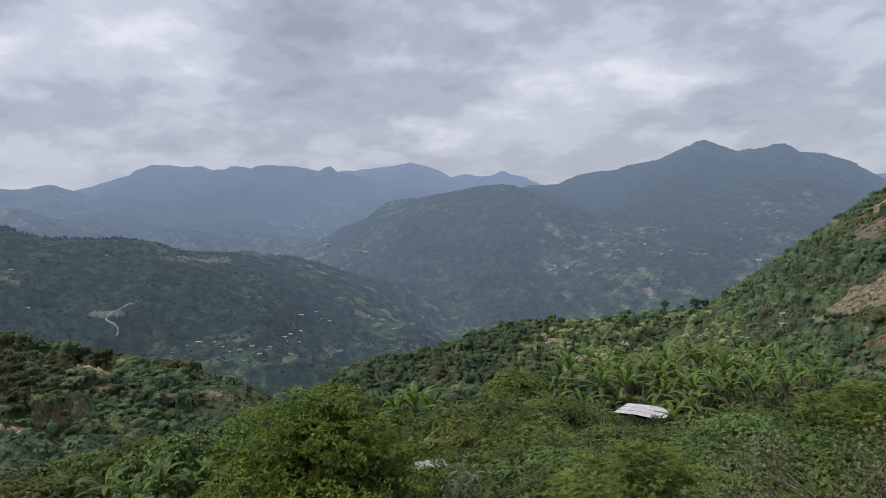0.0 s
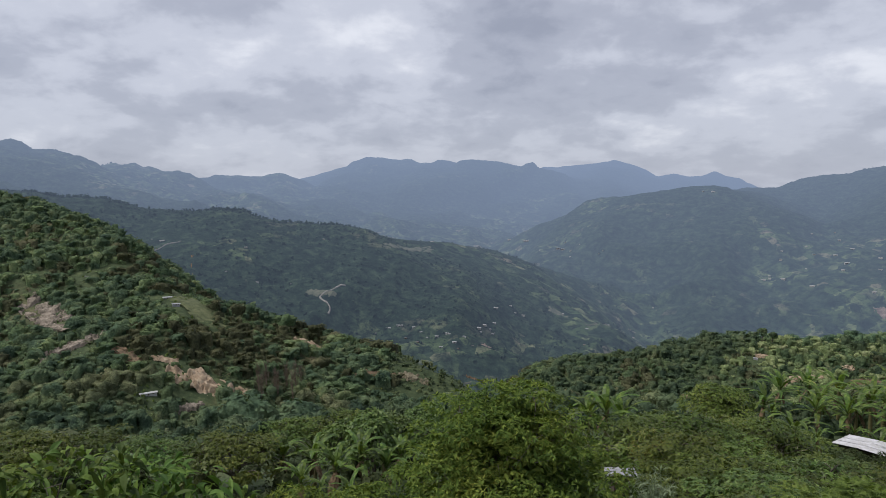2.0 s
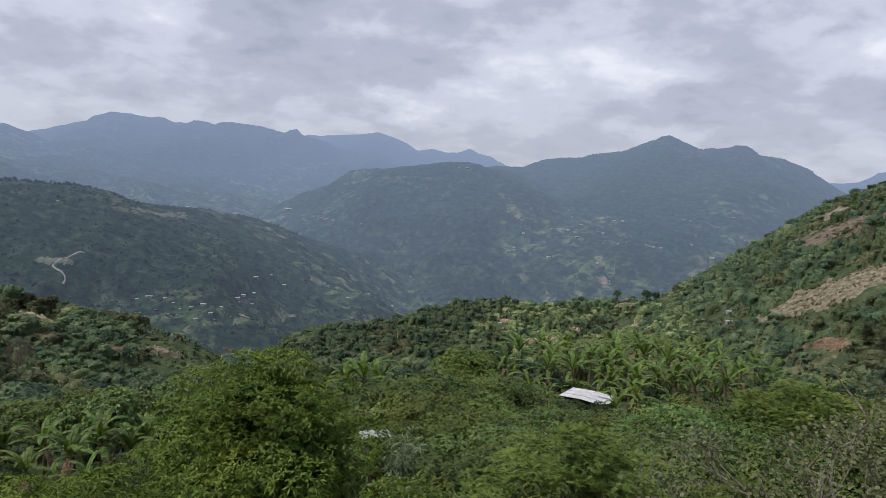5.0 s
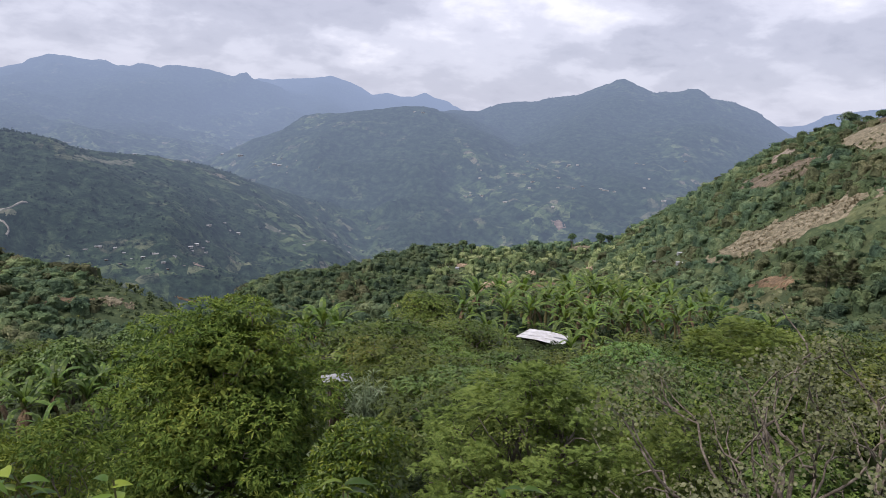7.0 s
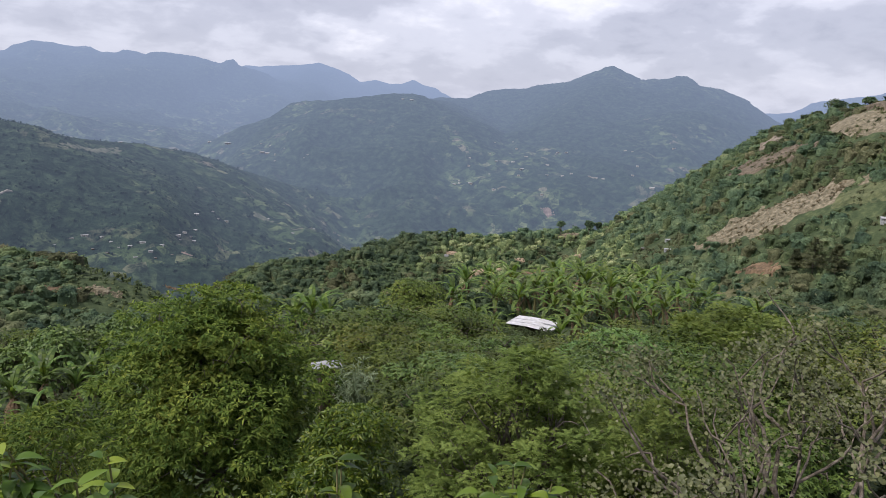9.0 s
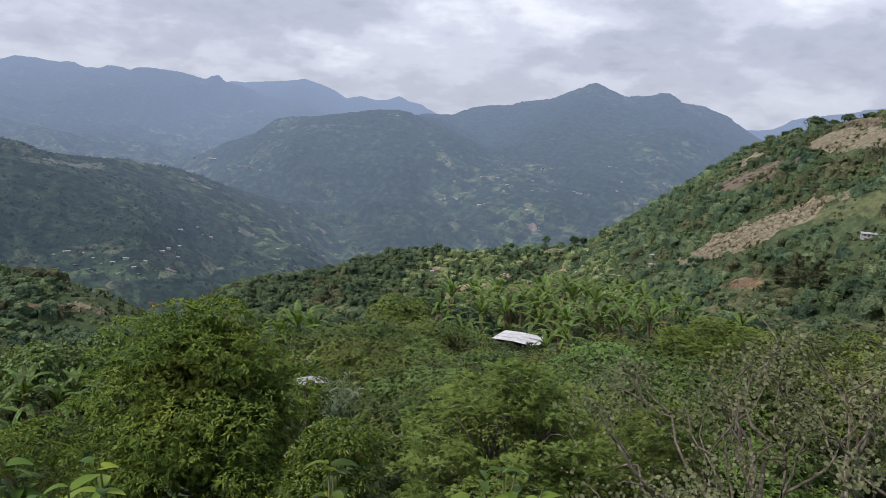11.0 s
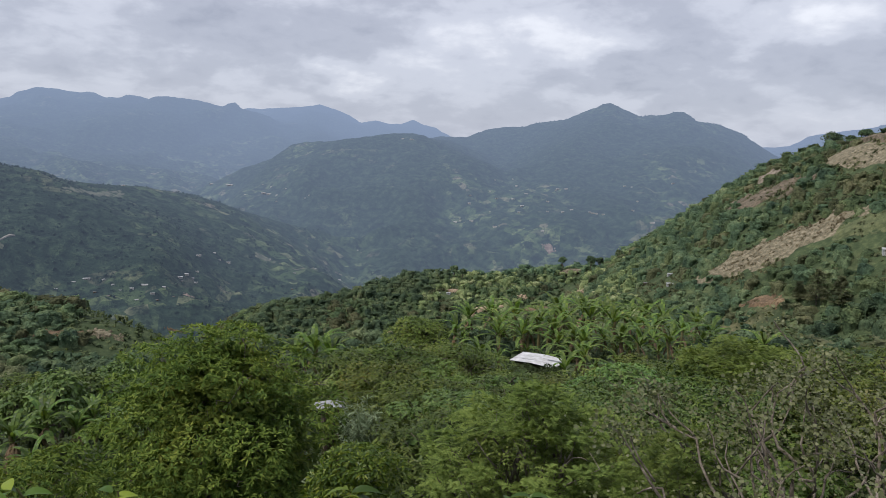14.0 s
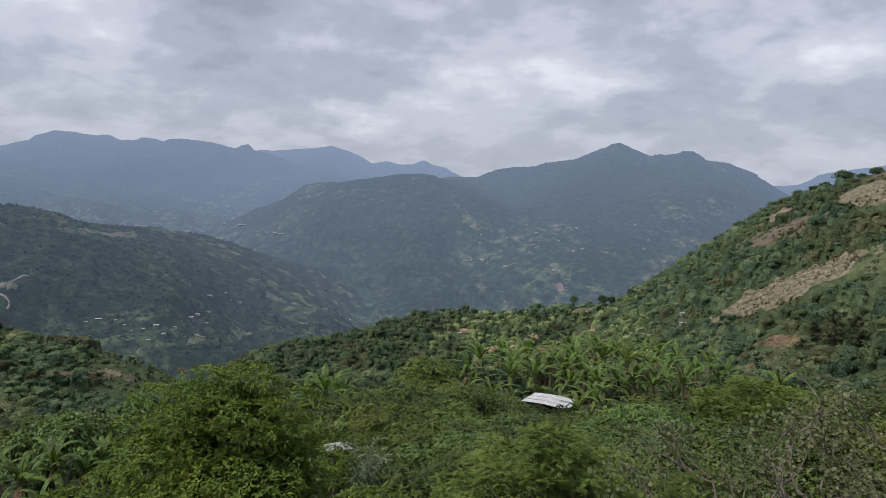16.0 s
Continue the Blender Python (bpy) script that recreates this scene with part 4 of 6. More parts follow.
def ribbon(name, sights, width, material, label, lift=0.5, lo=750.0):
    """A dirt track through sight points on the slope."""
    pts = np.array([on_slope(*s, lo) for s in sights])
    t = np.linspace(0, len(pts) - 1, 12 * len(pts))
    k = np.arange(len(pts))
    x, y = np.interp(t, k, pts[:, 0]), np.interp(t, k, pts[:, 1])
    for _ in range(6):
        x[1:-1], y[1:-1] = (x[:-2] + 2 * x[1:-1] + x[2:]) / 4, (y[:-2] + 2 * y[1:-1] + y[2:]) / 4
    d = unit(np.stack([np.gradient(x), np.gradient(y)], -1))
    w = width * (0.8 + 0.4 * vnoise(t * 1.7, t * 0, 3))[:, None] / 2
    side = np.stack([-d[:, 1], d[:, 0]], -1) * w
    c = np.stack([x, y], -1)
    rows_ = []
    for s, dz in ((-1.2, -lift), (-1, lift), (1, lift), (1.2, -lift)):
        q = c + side * s
        rows_.append(np.column_stack([q, height(q[:, 0], q[:, 1]) + dz]))
    v = np.stack(rows_, 1)
    for i in range(0, len(t) - 1, 4):
        CLEARED.append((x[i], y[i], d[i, 0], d[i, 1], 14.0, 9.0))
    org = np.array([x.mean(), y.mean(), v[..., 2].mean()])
    v = (v - org).reshape(-1, 3)
    i = np.arange(len(t) - 1)[:, None] * 4
    j = np.arange(3)[None]
    f = np.stack([i + j, i + 4 + j, i + 5 + j, i + 1 + j], -1).reshape(-1, 4)
    ob = solid(name, v, f, material, smooth=True)
    ob.location = org
    return tagged(ob, label, "track", kind="structure")


ribbon("road", [(-25.2, -9.5), (-25.0, -9.1), (-25.9, -8.2), (-25.2, -7.7), (-23.8, -7.3)], 1.9, TRACK, "pale winding dirt road on the far ridge", 1.4)
ribbon("road", [(-38.2, -5.0), (-38.15, -4.2), (-37.2, -3.75), (-36.1, -3.5)], 1.6, TRACK, "pale dirt road crossing the far ridge", 1.4)

# ---- woods on the hills ----
near_stock = crown_stock(RNG, 6, 300, 0.085, 0.95, 9, 12, 5)
mid_stock = crown_stock(RNG, 8, 170, 0.10, 0.95, 9, 12, 5)
shrub_stock = crown_stock(RNG, 6, 120, 0.12, 0.9, 6, 9, 5)
small_stock = crown_stock(RNG, 8, 90, 0.13, 0.9, 7, 9, 5)
far_stock = crown_stock(RNG, 6, 16, 0.3, 0.8, 3, 6, 4)
scrub_stock = crown_stock(RNG, 6, 12, 0.36, 0.8, 3, 5, 3)


def patchy(scale, cut, seed):
    return lambda x, y: (fbm(x / scale, y / scale, 3, seed) > cut) & open_ground(x, y)


def bearing_of(x, y):
    return np.degrees(np.arctan2(x, y))


def pale(x, y):
    """The planted hill's sunny side: coffee shrubs whose paler leaves also paint in the sunlight."""
    b = bearing_of(x, y)
    dip = np.degrees(np.arctan(height(x, y) / np.hypot(x, y)))
    return (b > 3.2 + (dip + 15.2) + 2.5 * fbm(x / 40, y / 40, 2, 61)) & (b < 23) & (fbm(x / 22, y / 22, 2, 62) > -0.25)


def mixed(count, lo, hi):
    """Crown widths: many small, a few broad."""
    return lo + (hi - lo) * RNG.random(count) ** 2.6


LOW = (0.5, 0.95)


def mixed_woods(name, words, spots, lo, hi, stock, seed, haze_shift=0.0):
    """Woods of several kinds of tree, in drifts: dark ones, lighter ones and olive ones."""
    drift = fbm(spots[:, 0] / 35, spots[:, 1] / 35, 3, seed) + RNG.normal(size=len(spots)) * 0.22 + haze_shift
    for low_, high_, leaf, tint in ((-9, 0.10, LEAF_HAZY_DARK, "dark green"), (0.10, 0.36, LEAF_MID, "mid green"), (0.36, 9, LEAF_DULL, "dull olive green")):
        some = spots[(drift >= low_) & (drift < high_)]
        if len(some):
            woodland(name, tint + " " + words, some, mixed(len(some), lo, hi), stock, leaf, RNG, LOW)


spots = spread_out(RNG, (-54, -8), (95, 210), 3.6, patchy(30, -0.6, 31))
mixed_woods("hillside_woodland", "broadleaf trees on the hillside", spots, 3.6, 10.0, near_stock, 91)
spots = spread_out(RNG, (-53, -6), (210, 330), 3.9, patchy(40, -0.75, 32))
mixed_woods("slope_woodland", "trees covering the near slope", spots, 4.0, 11.0, mid_stock, 92)
spots = spread_out(RNG, (-51, -20), (330, 600), 4.8, patchy(40, -0.85, 36))
# more of the lighter leaves here, standing in for haze over the crest
mixed_woods("slope_woodland", "trees along the slope's crest", spots, 4.8, 12.0, small_stock, 93, 0.15)
spots = spread_out(RNG, (-52, -8), (180, 440), 3.4, open_ground)
woodland("slope_scrub", "low green scrub and banana plots on the slope", spots, RNG.uniform(1.4, 3.4, len(spots)), scrub_stock, LEAF_MID, RNG, LOW)
spots = spread_out(RNG, (-12, 46), (95, 230), 3.8, patchy(30, -0.8, 33))
mixed_woods("valley_woodland", "trees below the banana grove", spots, 3.6, 10.0, near_stock, 94)
spots = spread_out(RNG, (-12, 44), (230, 440), 4.0, patchy(40, -0.75, 34))
light = pale(spots[:, 0], spots[:, 1])
dark_spots = spots[~light]
steep = bearing_of(dark_spots[:, 0], dark_spots[:, 1]) > 17
mixed_woods("hill_woodland", "trees and scrub over the hill", dark_spots[~steep], 3.6, 9.5, small_stock, 95)
mixed_woods("hill_woodland", "trees and scrub on the steep hill", dark_spots[steep], 3.2, 9.0, mid_stock, 96)
sunlit_spots = spots[light]
for which, leaf, words in ((0, LEAF_SUNLIT, "sunlit pale green coffee shrubs on the planted hill"), (1, LEAF_MID, "mid green shade trees on the planted hill")):
    part_ = sunlit_spots[np.arange(len(sunlit_spots)) * 7 % 10 // 6 == which]
    woodland("coffee_shrubs", words, part_, mixed(len(part_), 2.8, 8.5), mid_stock, leaf, RNG, LOW)
spots = spread_out(RNG, (-10, 44), (230, 450), 3.4, open_ground)
woodland("hill_scrub", "low green scrub between the trees of the hill", spots, RNG.uniform(1.2, 3.2, len(spots)), scrub_stock, LEAF_MID, RNG, LOW)
spots = spread_out(RNG, (4, 40), (440, 640), 6.0, patchy(40, -0.5, 37))
woodland("hill_woodland", "dark green trees along the hill's crest", spots, mixed(len(spots), 6, 10), small_stock, LEAF_HAZY_DARK, RNG, LOW)
spots = spread_out(RNG, (-34, 8), (430, 800), 7.0, open_ground)
woodland("valley_woodland", "dark green trees down in the valley", spots, mixed(len(spots), 6.5, 12.0), far_stock, LEAF_HAZY_DARK, RNG, LOW)
spots = spread_out(RNG, (-54, 5), (780, 1800), 11.0, lambda x, y: (fbm(x / 90, y / 90, 3, 35) > -0.25 + 0.3 * (np.hypot(x, y) > 1400)) & open_ground(x, y))
woodland("ridge_woodland", "dark trees scattered over the far ridge", spots, mixed(len(spots), 3.0, 10.0), far_stock, LEAF_FAR, RNG, LOW)
top_line = RIDGES[LONG_RIDGE][0]
crest_b = np.concatenate([RNG.uniform(-46, -39.5, 150), RNG.normal(size=70) * 1.0 - 32.3, RNG.uniform(-38.5, -29, 40), RNG.uniform(-28.6, -22.8, 60), RNG.uniform(-22, -8, 40)])
line_b = np.degrees(np.arctan2(top_line[:, 0], top_line[:, 1]))
crest_x = np.interp(crest_b, line_b, top_line[:, 0]) + RNG.normal(size=len(crest_b)) * 6
crest_y = np.interp(crest_b, line_b, top_line[:, 1]) + RNG.normal(size=len(crest_b)) * 6
spots = np.stack([crest_x, crest_y, height(crest_x, crest_y) - 1.5], -1)
woodland("crest_trees", "dark row of tall trees along the far ridge's crest", spots, np.where(crest_b > -23, 0.6, 1.0) * RNG.uniform(4.5, 8, len(spots)), far_stock, LEAF_FAR, RNG, (1.0, 1.7))
for index, b0, b1, count in ((HIGH_RIDGE, 9.5, 30.0, 170), (0, -47.5, -36.5, 110), (1, -24.0, -8.4, 90)):
    line = RIDGES[index][0]
    line_b = np.degrees(np.arctan2(line[:, 0], line[:, 1]))
    at_b = RNG.uniform(b0, b1, count)
    at_b = at_b[fbm(at_b * 1.3, at_b * 0, 3, 97) > -0.2]
    crest_x, crest_y = np.interp(at_b, line_b, line[:, 0]), np.interp(at_b, line_b, line[:, 1])
    spots = np.stack([crest_x, crest_y, height(crest_x, crest_y) - 4], -1)
    woodland("crest_trees", "tiny trees along the far mountain's skyline", spots, RNG.uniform(6, 10, len(spots)), far_stock, LEAF_FAR, RNG, (0.7, 1.1))
spots = spread_out(RNG, (2, 44), (230, 450), 2.2, lambda x, y: ~open_ground(x, y) & (fbm(x / 12, y / 12, 3, 38) > -0.1) & off_dry_field(x, y))
woodland("field_scrub", "tufts of olive scrub on the bare ground", spots, RNG.uniform(0.8, 2.6, len(spots)), scrub_stock, LEAF_DULL, RNG)


spots = spread_out(RNG, (-50, -20), (230, 480), 2.4, lambda x, y: ~open_ground(x, y) & (fbm(x / 12, y / 12, 3, 39) > 0.05))
woodland("field_scrub", "green tufts and crops on the slope's plots", spots, RNG.uniform(0.7, 2.0, len(spots)), scrub_stock, LEAF_SHADE, RNG)


# rows of stubble along the dry field
cx, cy, ux, uy, ln, hw = DRY_AT
u, v = np.meshgrid(np.arange(-ln, ln, 1.1), np.arange(-hw, hw, 2.0), indexing="ij")
u, v = u + RNG.normal(size=u.shape) * 0.35, v + RNG.normal(size=v.shape) * 0.25
ok = ((u / ln) ** 2 + (v / hw) ** 2 < 1.0) & (RNG.random(u.shape) < 0.85)
x, y = cx + ux * u[ok] - uy * v[ok], cy + uy * u[ok] + ux * v[ok]
spots = np.stack([x, y, height(x, y) + 0.35], -1)
woodland("stubble", "rows of dry tan stubble and cut stalks on the terraced field", spots, RNG.uniform(0.8, 1.7, len(spots)), scrub_stock, STUBBLE, RNG)


# ---- banana plants ----
def banana_leaf(rng, length, width, rise, droop):
    """One arching blade, torn into strips across its length; it grows along +x."""
    k = 13
    s = np.linspace(0, 1, k)
    ang = rise - (rise + droop) * s ** 1.5
    step = length / (k - 1)
    x = np.concatenate([[0], np.cumsum(np.cos(ang[:-1]) * step)])
    z = np.concatenate([[0], np.cumsum(np.sin(ang[:-1]) * step)])
    w = width / 2 * np.sin(np.clip(s * 0.93 + 0.07, 0, 1) * math.pi) ** 0.55
    w[:2] *= 0.25
    w[-1] = 0.01
    vs, fs, o = [], [], 0
    for i in range(k - 1):
        gap = rng.random() < 0.4
        for side in (-1, 1):
            sag0, sag1 = 0.18 + 0.25 * rng.random(), 0.18 + 0.25 * rng.random()
            cut = 0.72 if gap else 1.0
            a = (x[i], 0, z[i])
            b = (x[i + 1], 0, z[i + 1])
            c = (x[i] + (x[i + 1] - x[i]) * cut, side * w[i + 1], z[i + 1] - sag1 * w[i + 1])
            d = (x[i] + (0.03 if gap else 0), side * w[i], z[i] - sag0 * w[i])
            vs += [a, b, c, d] if side > 0 else [a, d, c, b]
            fs.append((o, o + 1, o + 2, o + 3))
            o += 4
    rib_v, rib_f = tube(np.column_stack([x, x * 0, z - 0.01]), np.linspace(0.035, 0.008, k), 4)
    return join([(np.array(vs), np.array(fs)), (rib_v, rib_f)])


def banana_plant(at, rng, tall, leaves, label, group, dead=2):
    ob = thing("banana_plant", at, label, "banana plant", group)
    v, f = limb((0, 0, -0.3), (rng.normal() * 0.15, rng.normal() * 0.15, tall), 0.16, 0.09, rng, 0.02, 6, 8)
    solid("stem", v, f, STEM, ob, smooth=True)
    for i in range(leaves):
        turn = i * 2.4 + rng.random() * 0.7
        rise = 1.35 - 0.95 * i / leaves + rng.normal() * 0.15
        v, f = banana_leaf(rng, rng.uniform(2.0, 3.0), rng.uniform(0.28, 0.42), rise, rng.uniform(0.1, 1.1) + 0.5 * i / leaves)
        leaf = solid("leaf", v, f, LEAF_BANANA, ob)
        leaf.matrix_local = pose(0, 0, tall - 0.05 * i, 0, 0, math.degrees(turn))
    for i in range(dead):
        v, f = banana_leaf(rng, rng.uniform(1.1, 1.7), 0.3, -0.9, 1.5)
        leaf = solid("dead_leaf", v, f, DEAD, ob, "brown dry hanging leaf")
        leaf.matrix_local = pose(0, 0, tall - 0.35, 0, 0, math.degrees(rng.random() * 6.28))
    return ob


grove = "grove of banana plants"
stock = [banana_plant(spot(20.5, 62), RNG, 2.3, 11, "tall green banana plant with torn arching leaves", grove),
         banana_plant(spot(23.0, 66), RNG, 2.8, 11, "tall green banana plant with torn arching leaves", grove),
         banana_plant(spot(-22.8, 38), RNG, 2.6, 11, "green banana plant with brown dead leaves", grove, 6),
         banana_plant(spot(17.6, 47.5), RNG, 1.8, 8, "yellow-green banana plant beside the shed", grove, 1)]


def more_bananas(kind, places):
    for b, r, s in places:
        x, y, z = spot(b, r)
        m = pose(x, y, z - 0.1, 0, 0, RNG.uniform(0, 360))
        c = copy_thing(stock[kind], m)
        c.scale = (s * 1.2, s * 1.2, s * 1.2)


more_bananas(0, [(8.6, 66, 0.9), (10.5, 52, 0.8), (12.3, 68, 1.0), (14.6, 64, 1.0), (16.2, 70, 1.05), (18.2, 60, 0.95), (21.8, 58, 0.95), (24.2, 62, 1.0), (26.4, 65, 1.0), (28.6, 68, 0.9), (32.3, 60, 0.9)])
more_bananas(1, [(9.6, 70, 0.9), (13.4, 72, 1.0), (15.4, 67, 0.95), (17.3, 66, 1.0), (19.4, 68, 1.05), (22.3, 70, 1.0), (24.9, 70, 1.0), (27.4, 72, 0.9), (-3.0, 50, 0.95), (-4.4, 51, 0.85), (-1.8, 52, 0.8), (11.4, 74, 1.0), (20.4, 74, 1.0), (14.0, 60, 0.8), (16.6, 62, 0.9), (19.0, 56, 0.75), (23.4, 56, 0.8), (12.0, 60, 0.8), (25.6, 58, 0.8), (18.8, 78, 1.1), (16.8, 80, 1.1), (23.6, 78, 1.0), (21.2, 66, 1.0)])
more_bananas(0, [(RNG.uniform(8, 30), RNG.uniform(52, 70), RNG.uniform(0.4, 0.75)) for _ in range(26)])
more_bananas(2, [(-24.8, 37, 0.75), (-20.8, 38, 0.7), (-26.6, 41, 0.75), (-29.0, 43, 0.7), (-23.8, 33, 0.55), (-19.6, 42, 0.65), (-27.6, 36, 0.6)])
more_bananas(3, [(-37.5, 24, 0.62), (-35.6, 22, 0.6), (-33.4, 23, 0.62), (-31.6, 22, 0.58), (-29.8, 24, 0.62), (-28.0, 23, 0.6), (-26.2, 25, 0.66), (-39.4, 25, 0.6), (-41.0, 24, 0.62), (-34.4, 26, 0.66), (-30.6, 27, 0.66)])

# ---- the trees below the viewpoint ----
TREE_RNG = np.random.default_rng(21)
x, y, z = spot(-10.9, 19.0)
top = -5.1 - z
tree("broadleaf_tree", (x, y, z), domed(TREE_RNG, [(top - 5.6, 3.2), (top - 4.5, 3.1), (top - 3.4, 2.8), (top - 2.5, 2.45), (top - 1.75, 2.1), (top - 1.2, 1.65), (top - 0.85, 0.9)], 0.72) + [(0, 0, top - 3.4, 2.0, 2.0, 2.0), (0.7, 0.4, top - 0.5, 0.4, 0.35, 0.4), (-0.2, 0.2, top - 0.4, 0.4, 0.4, 0.3)],
     TREE_RNG, 16000, 8, 0.17, 0.044, LEAF_YELLOW, BARK, 0.12, "bushy yellow-green broadleaf tree with drooping leaf clusters", shell=0.35, spread=0.6, droop=0.85, tufts=480, tuft_r=0.62, fork=0.3, limbs=5, core=5000, pad=0.42, outward=0.8)
x, y, z = spot(-0.2, 14.6)
tree("broadleaf_bush", (x, y, z), lobed(RNG, 8, 2.6, -7.3 - z, 0.2, 0.7, 0.5), TREE_RNG, 4600, 6, 0.15, 0.045, LEAF_BRIGHT, BARK, 0.1, "bright yellowish green leafy bush beside the tall tree", "bush", shell=0.3, spread=0.7, droop=0.6, tufts=90, tuft_r=0.42, core=500, outward=0.7)


def fronds(p, n, rng, count, length, pairs, leaf):
    """Feathery leaves: leaflets in pairs along drooping stalks."""
    base, out_ = np.repeat(p, count, 0), np.repeat(n, count, 0)
    d = unit(out_ * np.array([1, 1, 0.35]) + rng.normal(size=base.shape) * np.array([1.0, 1.0, 0.35]) + np.array([0, 0, 0.1]))
    side = unit(np.cross(d, np.array([0, 0, 1.0]) + rng.normal(size=base.shape) * 0.2))
    ln = length * (0.7 + 0.6 * rng.random(len(base)))[:, None]
    vs = []
    for k in range(pairs):
        s = (k + 0.6) / pairs
        c = base + d * ln * s - np.array([0, 0, 1.0]) * ln * 0.35 * s * s
        for sg in (-1, 1):
            q = unit(side * sg + d * 0.55 - np.array([0, 0, 1.0]) * 0.25)
            w = leaf * 0.55 * d
            l = leaf * (1 - 0.35 * abs(s - 0.5))
            vs.append(np.stack([c - w * 0.5, c + q * l * 1.1, c + w * 0.5], 1))
    v = np.concatenate(vs, 1).reshape(-1, 3)
    return v, np.arange(len(v)).reshape(-1, 3)


def feathery_tree(name, at, lobes, rng, count, fr, length, pairs, leaf_len, leaf, label, group="", category="tree", trunk_r=0.12):
    ob = tree(name, at, lobes, rng, 40, 1, 0.055, 0.024, leaf, BARK, trunk_r, label, category, group, limbs=3, core=int(count / 4))
    v, f = fronds(*tufted(lobes, count, rng, 0.3, -0.3, int(count / 24), length * 1.5), rng, fr, length, pairs, leaf_len)
    me = mesh_of("crown", v, f)
    me.materials.append(leaf)
    for c in ob.children:
        if c.name.startswith("crown"):
            c.data = me
    return ob


x, y, z = spot(15.0, 13.0)
top = -4.85 - z
feathery_tree("feathery_tree", (x, y, z), domed(TREE_RNG, [(top - 3.3, 2.1), (top - 2.4, 2.25), (top - 1.5, 1.9), (top - 0.8, 1.3), (top - 0.4, 0.5)], 0.55) + [(0, 0, top - 2.0, 1.2, 1.2, 1.2)], TREE_RNG, 13000, 2, 0.16, 5, 0.052, LEAF_FEATHER, "fresh green tree with feathery compound leaves")
x, y, z = spot(27.5, 11.5)
feathery_tree("feathery_bush", (x, y, z), lobed(RNG, 8, 2.6, -5.1 - z, 0.2, 0.75, 0.5), RNG, 3600, 2, 0.17, 5, 0.055, LEAF_FEATHER, "fresh green feathery bush under the bare-limbed tree", category="bush", trunk_r=0.07)

canopy = "shade trees over the plantation"
SHADE = [  # bearing, distance, dip of the top, width
    (3.2, 40, -15.9, 7.5), (3.4, 34, -18.0, 5.0), (6.8, 34, -18.0, 8.0), (11.4, 39, -17.8, 8.0), (9.0, 26, -20.3, 6.0), (7.4, 22.5, -21.9, 5.5), (14.6, 31, -19.3, 7.0),
    (18.2, 27, -19.8, 6.0), (20.2, 38, -17.6, 7.0), (23.4, 34, -17.0, 7.0), (26.6, 36, -16.2, 8.0), (29.4, 43, -14.9, 8.0), (36.4, 42, -13.8, 8.0), (40.5, 40, -13.2, 8.0),
    (24.4, 23, -19.4, 6.0), (30.0, 25, -17.6, 7.0), (38.0, 27, -15.5, 7.0), (45.0, 34, -13.5, 8.0), (-32.8, 42, -17.5, 6.6), (-38.8, 46, -17.4, 7.0), (-42.6, 54, -16.2, 7.5), (-46.8, 50, -15.8, 6.5),
    (-28.0, 56, -17.0, 5.5), (-24.0, 58, -16.6, 8.0), (-18.4, 48, -17.4, 7.0), (-48.0, 60, -15.6, 9.0), (-50.0, 42, -18.0, 8.0), (7.8, 52, -16.6, 8.0), (-8.0, 45, -17.2, 7.0), (-13, 40, -18.6, 7.0)]
def tiers(rng, wide, top):
    """A flat-topped umbrella of many small pads of foliage, lower towards its rim."""
    out_ = []
    for i in range(26):
        a, q = 2.399 * i + rng.random() * 0.6, math.sqrt((i + 0.2) / 26)
        s = wide * rng.uniform(0.10, 0.16)
        out_.append((wide * 0.42 * q * math.cos(a), wide * 0.42 * q * math.sin(a), top - wide * (0.05 + 0.24 * q * q * rng.uniform(0.6, 1.3)) - s * 0.3, s, s, s * 0.42))
    return out_


SHADE += [(b, r, math.degrees(math.atan(float(np.interp(r, (18, 26, 34, 40, 47), (-8.4, -9.7, -10.9, -11.8, -13.4))) / r)), 6.5)
          for b, r in ((0.4, 37), (6.8, 29), (8.6, 42), (12.0, 25.5), (13.2, 35), (16.4, 22.5), (16.6, 36), (20.6, 31), (21.4, 25), (26.6, 29), (28.0, 21), (33.4, 31), (34.0, 24), (24.0, 43))]
SHADE = [(b, r, min(dip, -18.25) if abs(b - 15.2) < 4.5 and r < 47 else dip, w) for b, r, dip, w in SHADE]
for k, (b, r, dip, w) in enumerate(SHADE):
    x, y, z = spot(b, r)
    top = r * math.tan(radians(dip)) - z
    near_by = min(1.0, 30 / r)
    tree("shade_tree", (x, y, z), tiers(RNG, w * 1.12, top), RNG, int(2700 * (0.45 + 0.55 * near_by)), 6, 0.17, 0.085, (LEAF_SHADE, LEAF_OLIVE, LEAF_SHADE, LEAF_OLIVE, LEAF_FRESH)[k % 5], BARK, 0.13,
         ("flat-topped olive green shade tree in the plantation" if k % 5 in (1, 3) else "flat-topped dark green shade tree in the plantation"), group=canopy, shell=0.4, spread=0.55, droop=0.3, tufts=100, tuft_r=0.62, limbs=2, small=True, core=900, pad=0.3)
x, y, z = spot(32.0, 38)
feathery_tree("feathery_shade_tree", (x, y, z), lobed(RNG, 11, 8.0, (-10.0 - z) * 0.4, (-10.0 - z) * 0.5, 0.4, 0.42), RNG, 4200, 2, 0.36, 5, 0.12, LEAF_FEATHER, "bright yellow-green feathery shade tree", canopy)
x, y, z = spot(22.6, 16.5)
